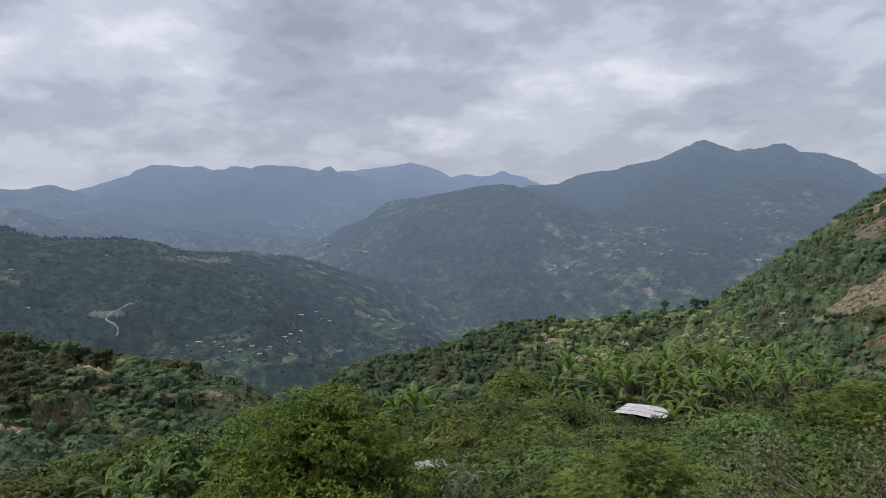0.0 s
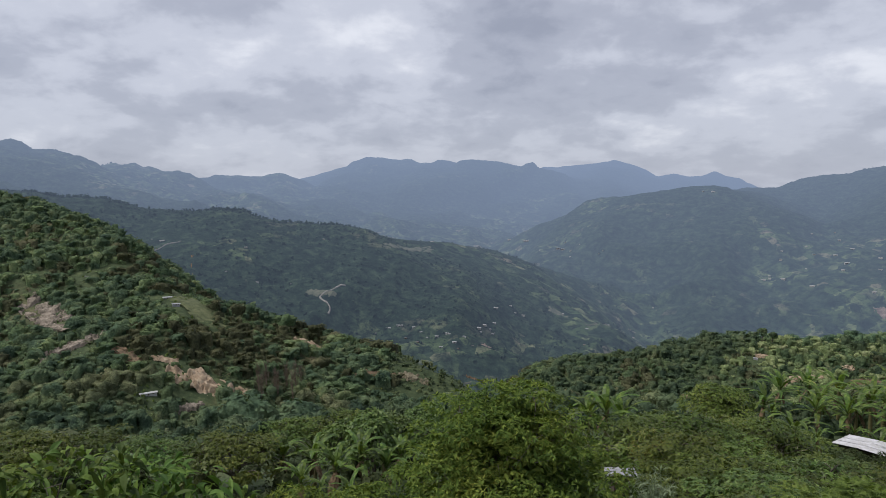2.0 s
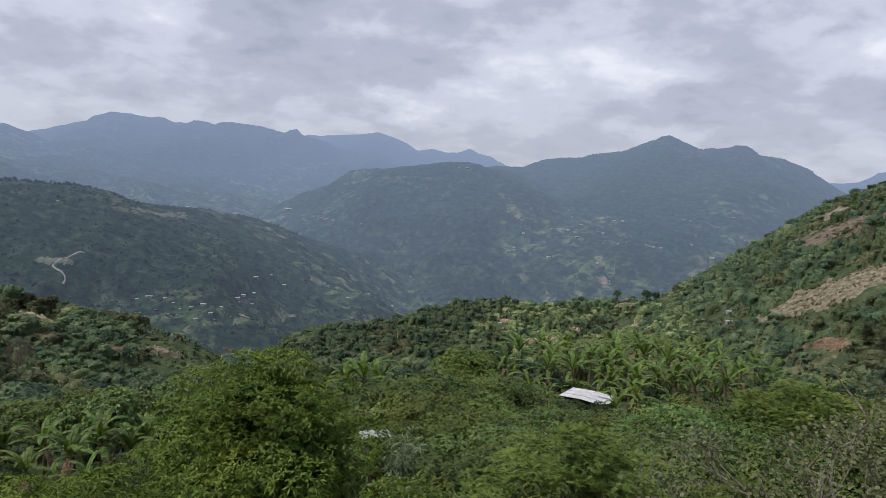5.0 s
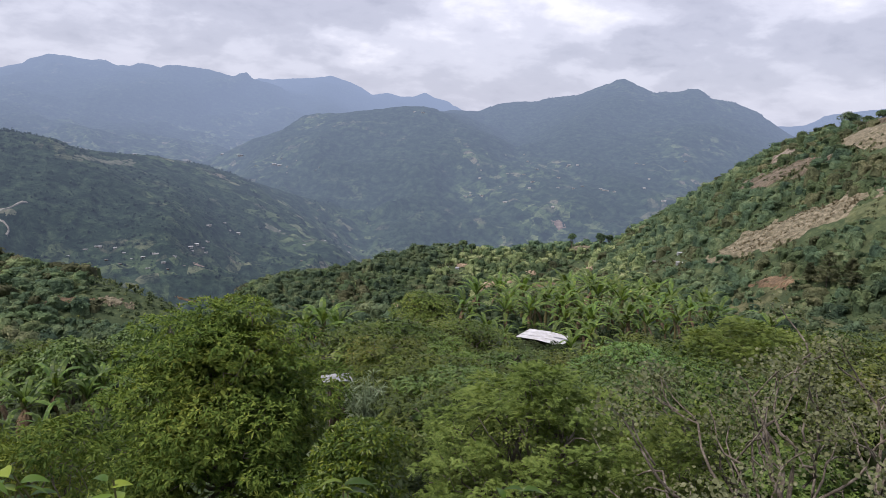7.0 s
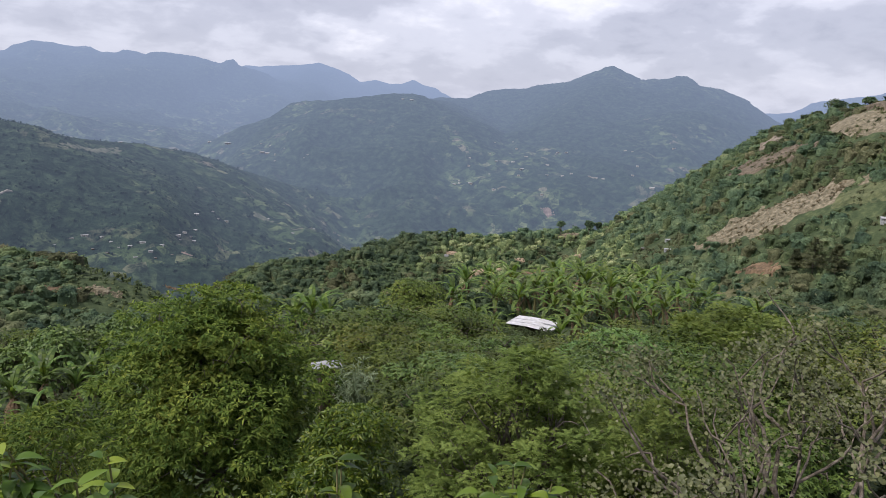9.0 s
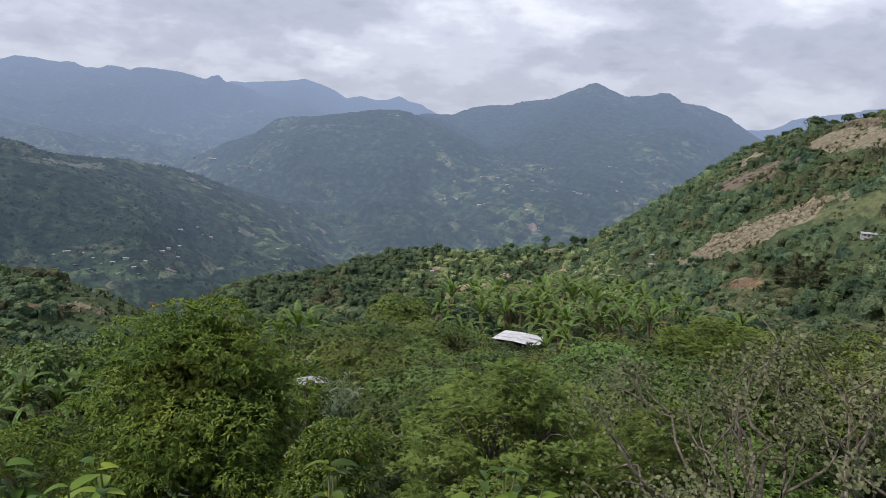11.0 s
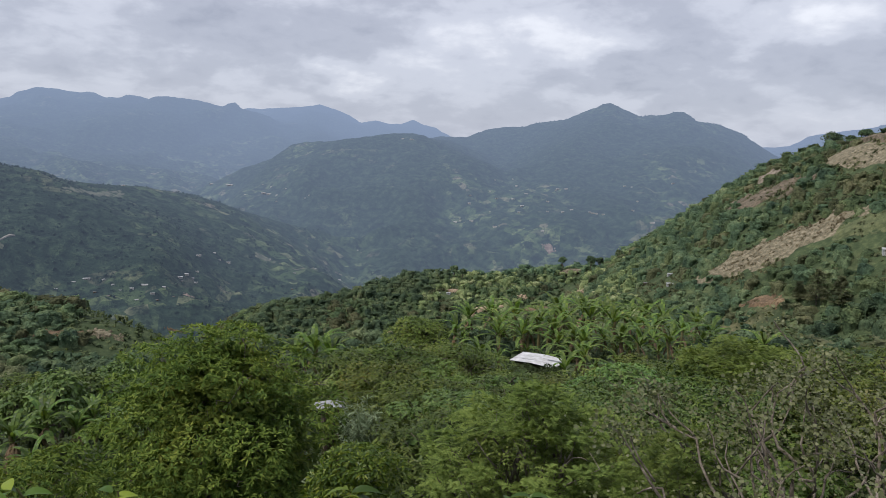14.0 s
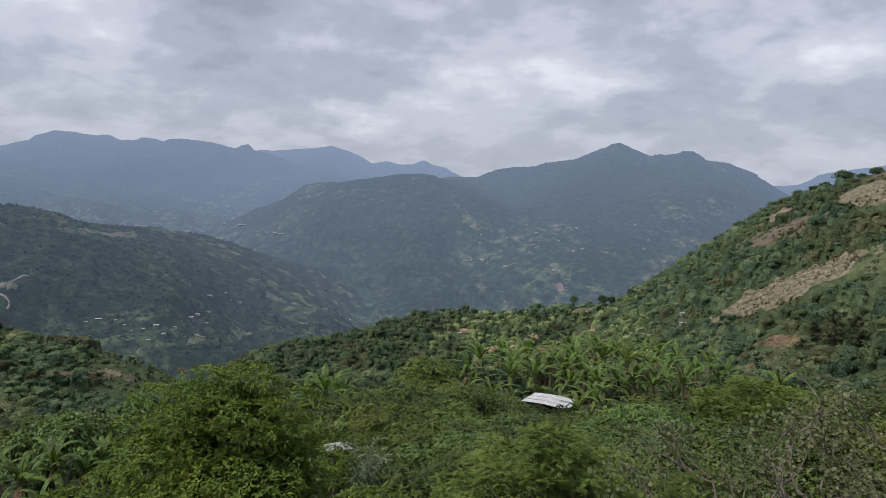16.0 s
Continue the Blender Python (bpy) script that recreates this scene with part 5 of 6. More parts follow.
tree("brown_leaved_bush", (x, y, z), lobed(RNG, 11, 4.2, (-6.3 - z) * 0.85, 0.3, 0.6, 0.45), RNG, 4200, 5, 0.13, 0.05, LEAF_OLIVE, BARK, 0.1, "brownish fine-leaved shrub among the trees", "shrub", shell=0.35)
x, y, z = spot(5.4, 62)
tree("round_tree", (x, y, z), lobed(TREE_RNG, 12, 6.0, (-16.3 - z) * 0.7, (-16.3 - z) * 0.25, 0.7, 0.42), TREE_RNG, 3600, 4, 0.22, 0.12, LEAF_OLIVE, BARK, 0.16, "dull brown-green round-crowned tree before the hill", small=True, core=600)
for b, r, dip, w in [(-22.0, 44, -17.3, 3.6), (-20.0, 46, -17.6, 3.4), (-17.4, 52, -17.0, 4.4), (-24.6, 48, -17.9, 3.4)]:
    x, y, z = spot(b, r)
    top = r * math.tan(radians(dip)) - z
    tree("round_tree", (x, y, z), lobed(RNG, 8, w, top * 0.75, top * 0.2, 0.85, 0.5), RNG, 1500, 4, 0.3, 0.15, LEAF_FRESH, BARK, 0.14, "dark green round-crowned fruit tree by the bananas")
for b, r, dip, w in [(-22.4, 13.5, -22.3, 3.0), (-26.0, 14.5, -21.8, 3.0), (-30.0, 15.0, -22.4, 3.0)]:
    x, y, z = spot(b, r)
    tree("pale_bush", (x, y, z), lobed(RNG, 9, w, (r * math.tan(radians(dip)) - z) * 0.9, 0.2, 0.6, 0.45), RNG, 2200, 6, 0.15, 0.035, LEAF_YELLOW, BARK, 0.06, "pale yellow-green feathery bush on the bank", "bush", shell=0.35, tufts=60, tuft_r=0.4)


def pine(at, tall, rng, label):
    """A conifer: whorls of drooping boughs round a straight stem."""
    ob = thing("pine_tree", at, label, "tree")
    v, f = limb((0, 0, -0.5), (0, 0, tall), 0.16, 0.03, rng, 0.01, 7, 8)
    solid("trunk", v, f, BARK, ob, smooth=True)
    ps, ns = [], []
    for h in np.linspace(0.18, 0.97, 13):
        for k in range(6):
            a = rng.random() * 6.28
            d = np.array([math.cos(a), math.sin(a), 0.12])
            ln = tall * 0.42 * (1.08 - h) ** 0.7 * rng.uniform(0.7, 1.15)
            s = np.array([0, 0, tall * h])
            v, f = limb(s, s + d * ln, 0.035, 0.01, rng, 0.05, 4, 4)
            solid("bough", v, f, BARK, ob, smooth=True)
            for u in np.linspace(0.3, 1, 9):
                ps.append(s + d * ln * u + rng.normal(size=3) * 0.15)
                ns.append((d[0] * 0.3, d[1] * 0.3, 1))
    v, f = sprays(np.array(ps), unit(np.array(ns)), rng, 12, 0.5, 0.15, 0.7, 0.4)
    solid("crown", v, f, LEAF_DULL, ob)
    return ob


for b, foot, dip in ((34.3, -11.0, -9.6), (35.5, -11.3, -8.6), (36.9, -11.3, -8.9)):
    x, y, z = on_slope(b, foot, 90.0)
    pine((x, y, z), math.hypot(x, y) * math.tan(radians(dip)) - z, RNG, "dark brownish pine tree on the slope")
for b, r, w, tall, where in ((35.5, 388, 11, 7, "the bare crest"), (36.6, 376, 5, 4, "the bare crest"), (37.4, 366, 6, 4.5, "the bare crest"), (34.4, 395, 5, 4, "the bare crest"), (8.3, 424, 6, 9, "the planted hill"), (9.0, 426, 4, 7, "the planted hill"),
                             (17.0, 446, 5, 8, "the planted hill"), (19.2, 446, 7, 9, "the planted hill"), (19.9, 447, 5, 8, "the planted hill"), (21.3, 448, 5, 7, "the planted hill")):
    tree("umbrella_tree", spot(b, r), lobed(TREE_RNG, 9, w, tall * 0.5, tall * 0.5, 0.6, 0.45), TREE_RNG, 1100, 3, 0.6, 0.4, LEAF_HAZY_DARK, BARK, 0.2, "spreading dark tree on " + where, core=150)


# ---- leafless brown trees on the slope ----
BROWN_TWIG = plain_material("red_brown_twigs", [(0.25, (0.10, 0.070, 0.054)), (0.5, (0.17, 0.125, 0.096)), (0.75, (0.26, 0.20, 0.16))], 2.0, 0.9)


def twiggy_tree(at, tall, rng):
    """A slim leafless tree: one stem and many steep twigs."""
    ob = thing("leafless_tree", at, "slim leafless tree with red-brown twigs in the woods", "tree", "leafless trees on the slope")
    v, f = limb((0, 0, -0.5), (rng.normal() * 0.3, rng.normal() * 0.3, tall), 0.12, 0.03, rng, 0.03, 7, 6)
    solid("trunk", v, f, BROWN_TWIG, ob, smooth=True)
    pcs = []
    for k in range(110):
        a, h = rng.random() * 6.283, tall * rng.uniform(0.12, 0.85)
        ln = tall * rng.uniform(0.18, 0.4) * (1.1 - 0.6 * h / tall)
        pcs.append(limb((0, 0, h), (math.cos(a) * ln * 0.45, math.sin(a) * ln * 0.45, h + ln), 0.045, 0.012, rng, 0.1, 4, 4))
    v, f = join(pcs)
    solid("crown", v, f, BROWN_TWIG, ob, "bare red-brown branchwork", smooth=True)


TWIG_RNG = np.random.default_rng(31)
for k in range(9):
    b_, d_ = -29.2 + 0.42 * k - 1.5 + TWIG_RNG.normal() * 0.15, -15.6 + TWIG_RNG.normal() * 0.35
    x, y, z = on_slope(b_, d_, 90.0)
    twiggy_tree((x, y, z), math.hypot(x, y) * math.tan(radians(TWIG_RNG.uniform(1.6, 2.4))) + 3.5, TWIG_RNG)


# ---- the half-bare tree ----
def bare_tree(at, rng, label):
    ob = thing("half_bare_tree", at, label, "tree")
    v, f = limb((0, 0, -0.4), (0, 0, 0.9), 0.2, 0.17, rng, 0.03, 5, 9)
    solid("trunk", v, f, BARK_PALE, ob, smooth=True)
    tips = []

    def grow(a, d, ln, r, level, pcs):
        b = a + d * ln
        pcs.append(limb(a, b, r, r * 0.62, rng, 0.09, 5, 7 if level < 2 else 5))
        if level == 4:
            tips.append((b, d))
            return
        for k in range(3 if level < 3 else 2):
            q = unit(d + rng.normal(size=3) * 0.48 + np.array([0, 0, 0.04]))
            grow(a + (b - a) * (1.0 if k == 0 else rng.uniform(0.55, 1.0)), q, ln * rng.uniform(0.58, 0.8), r * 0.6, level + 1, pcs)

    for az, lean, ln in ((-80, 0.85, 1.9), (-55, 1.2, 2.1), (-110, 1.6, 2.0), (-10, 1.3, 2.3), (60, 1.0, 2.4), (100, 0.8, 2.5), (170, 1.6, 2.3), (20, 1.4, 2.1), (130, 1.1, 2.4)):
        d = unit(np.array([math.sin(radians(az)), math.cos(radians(az)), lean]))
        pcs = []
        grow(np.array([0, 0, 0.75]), d, ln * 1.1, 0.082, 1, pcs)
        v, f = join(pcs)
        solid("limb", v, f, BARK_BROWN, ob, smooth=True)
    # round leaves on short stalks round the twigs' ends
    p = np.array([t[0] for t in tips])
    p = np.repeat(p, np.where(p[:, 2] > np.median(p[:, 2]), 96, 30), axis=0)
    p = p + rng.normal(size=p.shape) * np.array([0.23, 0.23, 0.13])
    face = unit(rng.normal(size=p.shape) * 0.6 + np.array([0, -0.25, 0.75]))
    u = unit(np.cross(face, rng.normal(size=p.shape)))
    w = np.cross(face, u)
    s = 0.015 + 0.025 * rng.random(len(p))[:, None]
    a = np.linspace(0, 2 * math.pi, 7, endpoint=False)
    v = np.stack([p + (u * math.cos(k) * (1.12 if i == 0 else 1) + w * math.sin(k) * 0.92) * s + face * s * 0.18 * math.cos(2 * k) for i, k in enumerate(a)], 1).reshape(-1, 3)
    solid("foliage", v, np.arange(len(v)).reshape(-1, 7), LEAF_GREY, ob, "round grey-green leaves")
    return ob


x, y, z = spot(39.5, 10.4)
bare_tree((x, y, z), np.random.default_rng(23), "half-bare tree with pale limbs and round grey-green leaves")

# ---- shrubs at the viewpoint's edge ----
def broad_leaves(p, d, rng, length, width, steps=5):
    """Pointed oval leaves that arch down, with a fold along the rib."""
    n = len(p)
    ln, w = length * (0.7 + 0.5 * rng.random(n))[:, None], width * (0.8 + 0.4 * rng.random(n))[:, None]
    side = unit(np.cross(d, np.array([0, 0, 1.0]) + rng.normal(size=p.shape) * 0.255))
    up_ = unit(np.cross(side, d))
    sag = (0.25 + 0.5 * rng.random(n))[:, None]
    rows_ = []
    for s in np.linspace(0, 1, steps):
        c = p + d * ln * s - np.array([0, 0, 1.0]) * ln * sag * s * s
        half = w * 0.5 * math.sin(math.pi * min(1.0, 0.04 + 0.96 * s ** 0.8)) ** 0.8
        rows_ += [c + side * half + up_ * half * 0.35, c, c - side * half + up_ * half * 0.35]
    v = np.stack(rows_, 1).reshape(-1, 3)
    o = np.arange(n)[:, None] * steps * 3
    f = [o + np.array([[3 * k + j, 3 * k + j + 1, 3 * k + j + 4, 3 * k + j + 3]]) for k in range(steps - 1) for j in (0, 1)]
    return v, np.concatenate(f, 0)


def broad_shrub(at, tall, stems, rng, label, length=0.13, width=0.06, spread=0.45, name="broadleaf_shrub", every=0.07):
    ob = thing(name, at, label, "shrub")
    ps, ds = [], []
    for k in range(stems):
        az = rng.random() * 6.28
        d = unit(np.array([math.cos(az) * spread, math.sin(az) * spread, 1.0]))
        ln = tall * rng.uniform(0.85, 1.0)
        v, f = limb((0, 0, -0.1), d * ln, 0.012, 0.004, rng, 0.06, 7, 5)
        solid("stem", v, f, STEM, ob, smooth=True)
        m = int(ln * 0.75 / every)
        for i in range(m):
            s = 0.3 + 0.7 * i / max(m - 1, 1)
            for sg in (0, math.pi):
                a = i * 1.57 + sg + rng.normal() * 0.3
                ps.append(v.reshape(-1, 5, 3).mean(1)[min(6, int(s * 6))] * 0.4 + d * ln * s * 0.6 + rng.normal(size=3) * 0.01)
                ds.append(unit(np.array([math.cos(a), math.sin(a), 0.05 + 0.35 * s])))
    v, f = broad_leaves(np.array(ps), np.array(ds), rng, length, width, 7)
    solid("foliage", v, f, LEAF_BRIGHT, ob, smooth=True)
    return ob


for b, r, dip, stems in ((-26.4, 2.7, -25.3, 8), (-23.6, 2.75, -26.2, 7), (-4.2, 2.7, -29.8, 7), (16.2, 3.0, -30.2, 6)):
    x, y, z = spot(b, r)
    broad_shrub((x, y, z), (r * math.tan(radians(dip)) - z) * 1.0, stems, RNG, "leafy green shrub with glossy pointed leaves at the edge", 0.115, 0.046, 0.2, every=0.035)
for b, r, dip, w in ((-47.5, 9.5, -16.4, 3.2), (-43.0, 9.8, -18.9, 2.6), (-39.0, 10.5, -20.2, 2.6), (-35.0, 12.0, -21.0, 2.4), (-51, 9.0, -17.5, 3.0)):
    x, y, z = spot(b, r)
    top = r * math.tan(radians(dip)) - z
    ob = tree("mango_tree", (x, y, z), lobed(RNG, 9, w, top * 0.7, top * 0.25, 0.7, 0.5), RNG, 30, 1, 0.2, 0.06, LEAF_BROAD, BARK, 0.1, "leafy mango tree with long glossy leaves", shell=0.3)
    p, n = tufted(lobed(RNG, 9, w, top * 0.7, top * 0.25, 0.7, 0.5), 1500, RNG, 0.35, -0.3, 70, 0.45)
    d = unit(n * 0.6 + RNG.normal(size=n.shape) * 0.5 + np.array([0, 0, -0.1]))
    v, f = broad_leaves(p, d, RNG, 0.30, 0.085)
    me = mesh_of("crown", v, f)
    me.materials.append(LEAF_BROAD)
    for c in ob.children:
        if c.name.startswith("crown"):
            c.data = me

# ---- low growth that hides the ground ----
def undergrowth(name, label, bearing, dist, gap, leaves, length, leaf, rng):
    p = spread_out(rng, bearing, dist, gap)
    p[:, 2] += 0.15
    n = np.tile(np.array([[0, 0, 1.0]]), (len(p), 1))
    p = np.repeat(p, 3, 0) + rng.normal(size=(len(p) * 3, 3)) * np.array([gap * 0.4, gap * 0.4, length * 0.7])
    n = np.repeat(n, 3, 0)
    p[:, 2] = height(p[:, 0], p[:, 1]) + rng.random(len(p)) * length * 2.2
    v, f = sprays(p, n, rng, leaves, length, length * 0.3, 0.9, 0.3)
    return tagged(solid(name, v, f, leaf), label, "undergrowth", kind="stuff")


undergrowth("undergrowth", "green weeds and grass on the bank", (-62, 52), (3.4, 14), 0.42, 6, 0.2, LEAF_SHADE, RNG)
undergrowth("undergrowth", "mixed green undergrowth between the trees", (-62, 52), (14, 42), 1.0, 6, 0.34, LEAF_UNDER, RNG)
undergrowth("undergrowth", "tangled weeds beside the banana plants", (-34, -13), (8, 40), 0.6, 5, 0.3, LEAF_SHADE, RNG)
undergrowth("undergrowth", "tangled weeds below the bank", (-46, -26), (14, 38), 0.55, 5, 0.3, LEAF_SHADE, RNG)
undergrowth("undergrowth", "rough green growth round the banana grove", (-62, 52), (42, 105), 1.8, 5, 0.45, LEAF_UNDER, RNG)
spots = spread_out(RNG, (-60, 50), (16, 60), 4.0, lambda x, y: (np.hypot(x - spot(15.3, 47)[0], y - spot(15.3, 47)[1]) > 6.0) & (np.hypot(x - spot(-1.5, 25.5)[0], y - spot(-1.5, 25.5)[1]) > 5.0))
woodland("plantation_shrubs", "dense green coffee shrubs under the shade trees", spots, RNG.uniform(1.2, 2.3, len(spots)), near_stock, LEAF_UNDER, RNG)
spots = spread_out(RNG, (-60, 50), (60, 110), 3.6)
woodland("plantation_shrubs", "green shrubs and small trees round the banana grove", spots, RNG.uniform(1.6, 3.0, len(spots)), shrub_stock, LEAF_HAZY_DARK, RNG)

# ---- sheds and houses ----
TIN = plain_material("weathered_white_tin", [(0.2, (0.34, 0.33, 0.32)), (0.5, (0.43, 0.43, 0.45)), (0.8, (0.52, 0.52, 0.54))], 1.2, 0.45, 0.0)
RUST = plain_material("rusty_tin", [(0.2, (0.06, 0.05, 0.042)), (0.5, (0.12, 0.11, 0.105)), (0.8, (0.21, 0.21, 0.215))], 1.2, 0.55, 0.0)
TIN_GREY = plain_material("dull_grey_tin", [(0.2, (0.25, 0.25, 0.26)), (0.5, (0.33, 0.335, 0.35)), (0.8, (0.42, 0.425, 0.44))], 1.2, 0.5, 0.0)
WALL = plain_material("limewashed_wall", [(0.2, (0.27, 0.27, 0.27)), (0.6, (0.40, 0.405, 0.41)), (0.85, (0.50, 0.505, 0.51))], 0.9, 0.9)
MUD = plain_material("brown_board_wall", [(0.2, (0.05, 0.035, 0.025)), (0.6, (0.12, 0.085, 0.06)), (0.85, (0.2, 0.15, 0.11))], 1.5, 0.9)


def box(bm, x0, x1, y0, y1, z0, z1):
    vs = [bm.verts.new((x, y, z)) for z in (z0, z1) for x, y in ((x0, y0), (x1, y0), (x1, y1), (x0, y1))]
    for q in ((0, 3, 2, 1), (4, 5, 6, 7), (0, 1, 5, 4), (1, 2, 6, 5), (2, 3, 7, 6), (3, 0, 4, 7)):
        bm.faces.new([vs[k] for k in q])


def tin_sheet(width, length, pitch, waves, thick=0.02):
    """One corrugated sheet that falls along +x."""
    nx, ny = 3, waves * 4 + 1
    bm = bmesh.new()
    grid = {}
    for side, dz in ((0, 0.0), (1, -thick)):
        for i in range(nx):
            for j in range(ny):
                x, y = length * i / (nx - 1), width * (j / (ny - 1) - 0.5)
                grid[side, i, j] = bm.verts.new((x, y, -x * math.tan(radians(pitch)) + 0.02 * math.cos(j * math.pi / 2) + dz))
    for i in range(nx - 1):
        for j in range(ny - 1):
            bm.faces.new([grid[0, i, j], grid[0, i + 1, j], grid[0, i + 1, j + 1], grid[0, i, j + 1]])
            bm.faces.new([grid[1, i, j], grid[1, i, j + 1], grid[1, i + 1, j + 1], grid[1, i + 1, j]])
    for j in range(ny - 1):
        bm.faces.new([grid[0, nx - 1, j], grid[1, nx - 1, j], grid[1, nx - 1, j + 1], grid[0, nx - 1, j + 1]])
    return bm


def shed(at, turn, width, length, tall, pitch, label, roof, wall, name="shed"):
    """A small gabled shed: posts, board walls and two slopes of tin sheets."""
    ob = thing(name, at, label, "shed", turn=turn)
    for x in (-width / 2 + 0.15, width / 2 - 0.15):
        for y in (-length / 2 + 0.15, length / 2 - 0.15):
            bm = bmesh.new()
            box(bm, x - 0.06, x + 0.06, y - 0.06, y + 0.06, -0.4, tall)
            part("post", bm, MUD, ob)
    bm = bmesh.new()
    box(bm, -width / 2 + 0.2, width / 2 - 0.2, length / 2 - 0.2, length / 2 - 0.12, -0.3, tall - 0.05)
    part("wall", bm, wall, ob)
    bm = bmesh.new()
    box(bm, -width / 2 + 0.12, -width / 2 + 0.2, -length / 2 + 0.2, length / 2 - 0.2, -0.3, tall - 0.05)
    part("wall", bm, wall, ob)
    rise = math.tan(radians(pitch)) * width / 2
    count = max(2, round(length / 0.85))
    for sg in (0, 180):
        for k in range(count):
            bm = tin_sheet(length / count * 1.06, width / 2 + 0.2, pitch, 5)
            sh = part("roof_sheet", bm, roof, ob)
            sh.matrix_local = pose(0, 0, tall + rise + 0.03, 0, 0, sg) @ pose(0, length * ((k + 0.5) / count - 0.5), 0.004 * (k % 2), 0, 0, RNG.normal() * 0.4)
    return ob


x, y, z = spot(15.35, 48.0)
shed((x, y, z), -38, 2.9, 2.3, -15.0 - z, 3, "open shed with a pale weathered tin roof among shrubs", TIN, MUD)
x, y, z = spot(-1.8, 28.0)
shed((x, y, z), 12, 0.8, 0.8, -10.85 - z, 4, "small dark hut with a pale tin roof half hidden by trees", TIN_GREY, MUD, "hut")
for b, r, dip in ((13.6, 46.0, -18.0), (14.6, 45.0, -18.0), (15.6, 45.0, -18.1), (16.6, 45.5, -18.0)):
    x, y, z = spot(b, r)
    tree("coffee_shrub", (x, y, z), lobed(RNG, 9, 2.4, (r * math.tan(radians(dip)) - z) * 0.85, 0.2, 0.8, 0.5), RNG, 1500, 4, 0.16, 0.08, LEAF_UNDER, BARK, 0.06, "dark green leafy coffee shrub before the shed", "shrub", shell=0.4, small=True, limbs=2, core=300)
# grey-green cane beside the hut
x, y, z = spot(0.5, 27.0)
cane = thing("cane_clump", (x, y, z), "clump of blue-green cane with hanging narrow leaves", "cane")
ps, ns = [], []
for k in range(26):
    tip = np.array([RNG.normal() * 0.38, RNG.normal() * 0.35, -10.75 - z + RNG.normal() * 0.3])
    v, f = limb((tip[0] * 0.3, tip[1] * 0.3, -0.2), tip, 0.018, 0.006, RNG, 0.05, 6, 5)
    solid("stalk", v, f, LEAF_BLUE, cane, smooth=True)
    for s in np.linspace(0.35, 1, 12):
        ps.append(tip * np.array([0.3 + 0.7 * s, 0.3 + 0.7 * s, s]))
        ns.append((RNG.normal(), RNG.normal(), 0.4))
v, f = sprays(np.array(ps), unit(np.array(ns)), RNG, 5, 0.5, 0.035, 0.5, 0.8)
solid("foliage", v, f, LEAF_BLUE, cane)


def house_stock(w, d, h, roof, wall, label):
    ob = thing("house", (0, 0, 0), label, "house", "houses across the valley")
    bm = bmesh.new()
    box(bm, -w / 2, w / 2, -d / 2, d / 2, -3.0, h)
    walls = part("wall", bm, wall, ob)
    # dark board panels stand in for the shade inside window openings
    for x in (-w * 0.3, w * 0.28):
        bm = bmesh.new()
        box(bm, x - 0.45, x + 0.45, -d / 2 - 0.05, -d / 2 + 0.05, h * 0.35, h * 0.75)
        part("window", bm, MUD, walls, "dark board panel in place of a window opening")
    bm = bmesh.new()
    box(bm, -0.5, 0.5, -d / 2 - 0.05, -d / 2 + 0.05, 0.0, h * 0.75)
    part("door", bm, MUD, walls)
    for sg in (-1, 1):
        bm = bmesh.new()
        e, rise = 0.5, d * 0.2
        a = [(-w / 2 - e, sg * (d / 2 + e), h - 0.1), (w / 2 + e, sg * (d / 2 + e), h - 0.1), (w / 2 + e, 0, h + rise), (-w / 2 - e, 0, h + rise)]
        lo = [bm.verts.new(q) for q in a]
        hi = [bm.verts.new((q[0], q[1], q[2] + 0.15)) for q in a]
        bm.faces.new(lo[::-1])
        bm.faces.new(hi)
        for k in range(4):
            bm.faces.new([lo[k], lo[(k + 1) % 4], hi[(k + 1) % 4], hi[k]])
        bmesh.ops.recalc_face_normals(bm, faces=bm.faces)
        part("roof", bm, roof, ob)
    return ob


HOUSES = [house_stock(7, 5, 2.6, TIN_GREY, WALL, "small whitewashed house with a grey tin roof"),
          house_stock(10, 5, 2.6, TIN, WALL, "long low house with a bright tin roof"),
          house_stock(6, 5, 2.6, RUST, MUD, "small brown house with a rusty tin roof")]


def settle(kind, places, size=1.0, lift=-0.6, lo=800.0):
    global_first = HOUSES[kind]
    for i, (b, dip) in enumerate(places):
        x, y, z = on_slope(b, dip, lo)
        m = pose(x, y, z + lift, 0, 0, -b + RNG.uniform(-25, 25))
        s = size * RNG.uniform(0.6, 1.2)
        if "used" not in global_first:
            global_first["used"] = 1
            global_first.matrix_world = m
            c = global_first
        else:
            c = copy_thing(global_first, m)
        c.scale = (s * RNG.uniform(0.9, 1.6), s, s * 0.75)


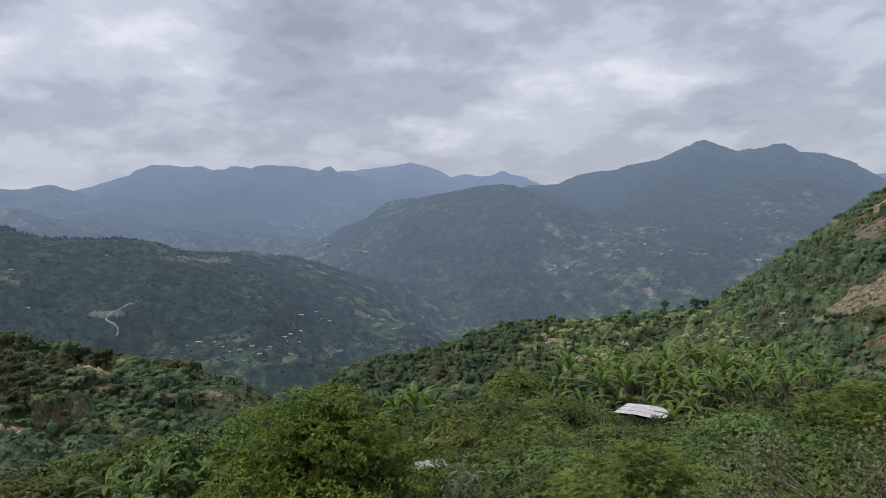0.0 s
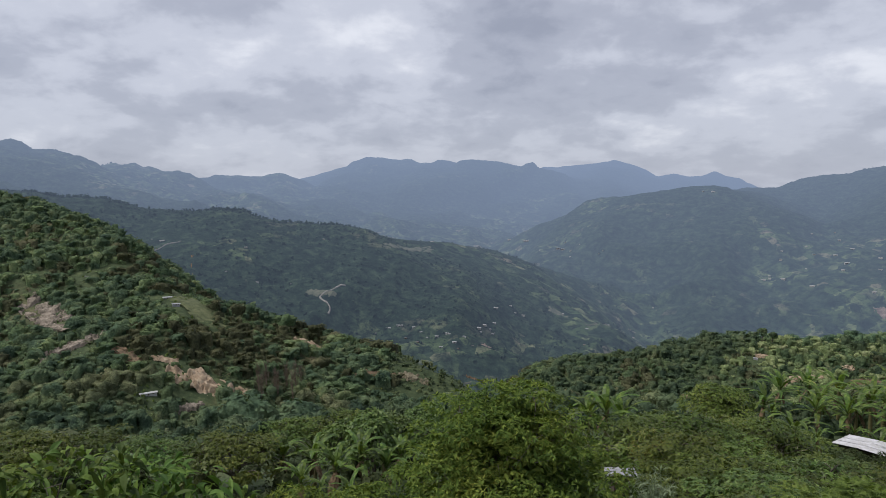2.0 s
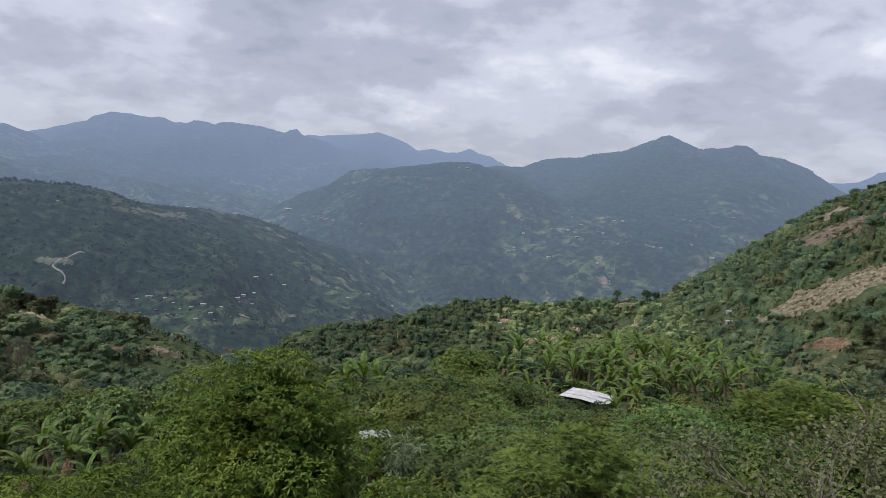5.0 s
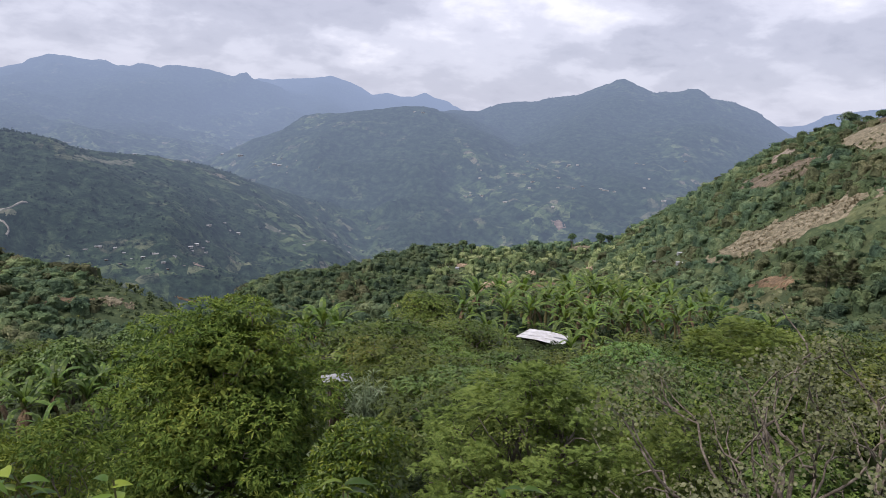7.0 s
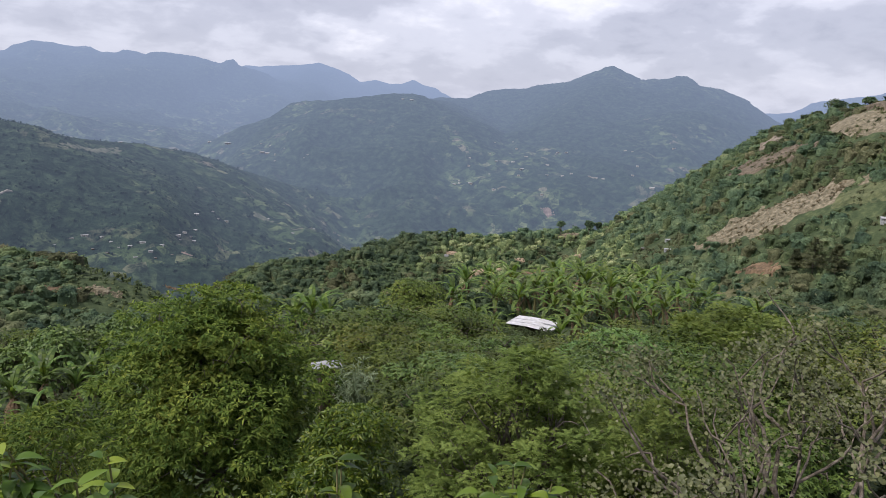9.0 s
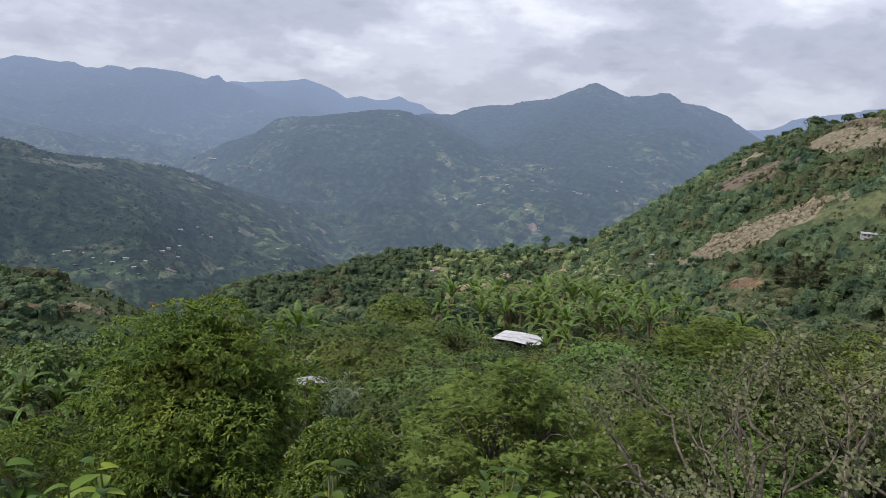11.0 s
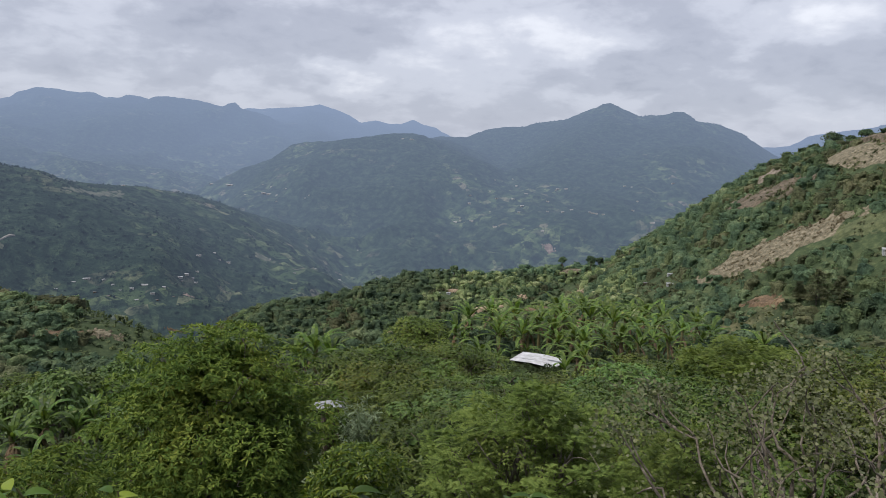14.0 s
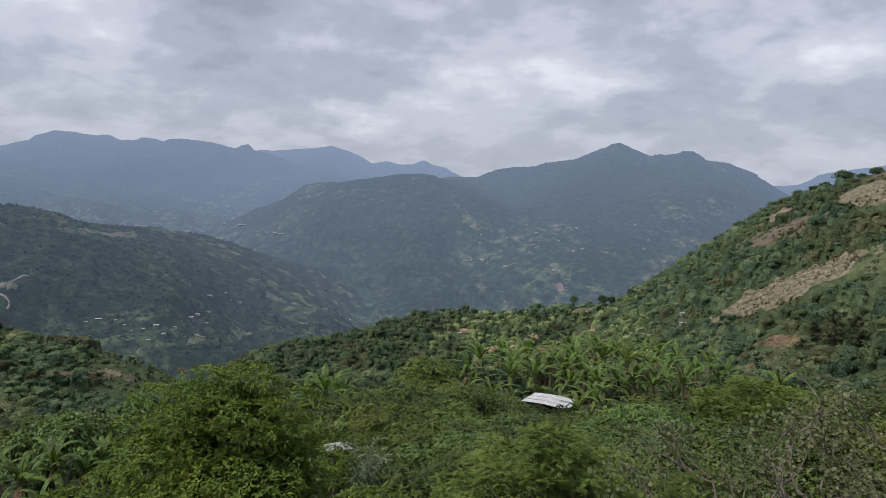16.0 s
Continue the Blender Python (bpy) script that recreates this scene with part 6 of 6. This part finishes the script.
settle(0, [(-21.5, -11.1), (-19.5, -10.6), (-18.4, -10.7), (-17.3, -11.5), (-16.5, -11.5), (-15.1, -11.9), (-13.0, -11.1), (-12.2, -10.9), (-10.2, -9.6), (-9.6, -9.8), (-6.4, -9.6), (-4.5, -10.8),
           (-2.9, -10.4), (-20.4, -10.7), (-16.2, -12.3), (-30.6, -6.8), (-28.1, -7.05), (-32.9, -5.9), (-31.4, -4.1), (-25.4, -3.6), (-38.1, -3.25), (-37.4, -3.4), (0.5, -9.05), (-17.8, -11.1), (-14.3, -11.5)], 0.65)
settle(1, [(-15.6, -11.3), (-12.7, -10.6), (-13.2, -10.8), (-11.8, -9.2), (-10.6, -9.05), (-11.9, -10.4), (-16.8, -3.9), (-1.0, -11.3), (-12.0, -11.3)], 0.7)
settle(2, [(-5.6, -10.0), (-12.9, -12.0), (-18.0, -11.9), (-14.8, -12.4), (-19.0, -11.6), (-13.6, -12.2), (-4.7, -12.0)], 0.65)
settle(0, [(-6.4, -4.6), (-5.8, -4.65), (-6.8, -4.5), (13.6, -5.2), (11.5, -6.9), (13.1, -3.6), (8.7, -6.5), (15.3, -7.1), (17.0, -3.7), (16.2, -3.9), (22.0, -3.4), (9.6, -6.5), (25.0, -3.0)], 0.9, 0.3, 1500.0)
settle(1, [(23.7, -6.1), (4.0, -0.1), (4.7, -0.15), (-10.6, -3.8), (-9.3, -3.9)], 1.0, 0.3, 1500.0)
settle(1, [(-38.8, -14.5)], 0.42, -0.5, 100.0)
settle(0, [(-42.5, -5.9), (-36.6, -8.2), (-37.2, -7.7), (25.3, -10.7), (25.3, -9.95), (7.1, -12.3), (7.9, -12.4)], 0.36, -0.2, 150.0)
settle(2, [(23.5, -10.8)], 0.4, 0.0, 150.0)
settle(0, [(39.6, -7.0)], 0.42, 0.0, 150.0)
far_homes = [(RNG.uniform(8, 24), RNG.uniform(-7.5, -3.0)) for _ in range(26)] + [(RNG.uniform(-9, -3), RNG.uniform(-5.2, -3.6)) for _ in range(8)]
settle(0, far_homes, 0.75, 0.3, 1900.0)
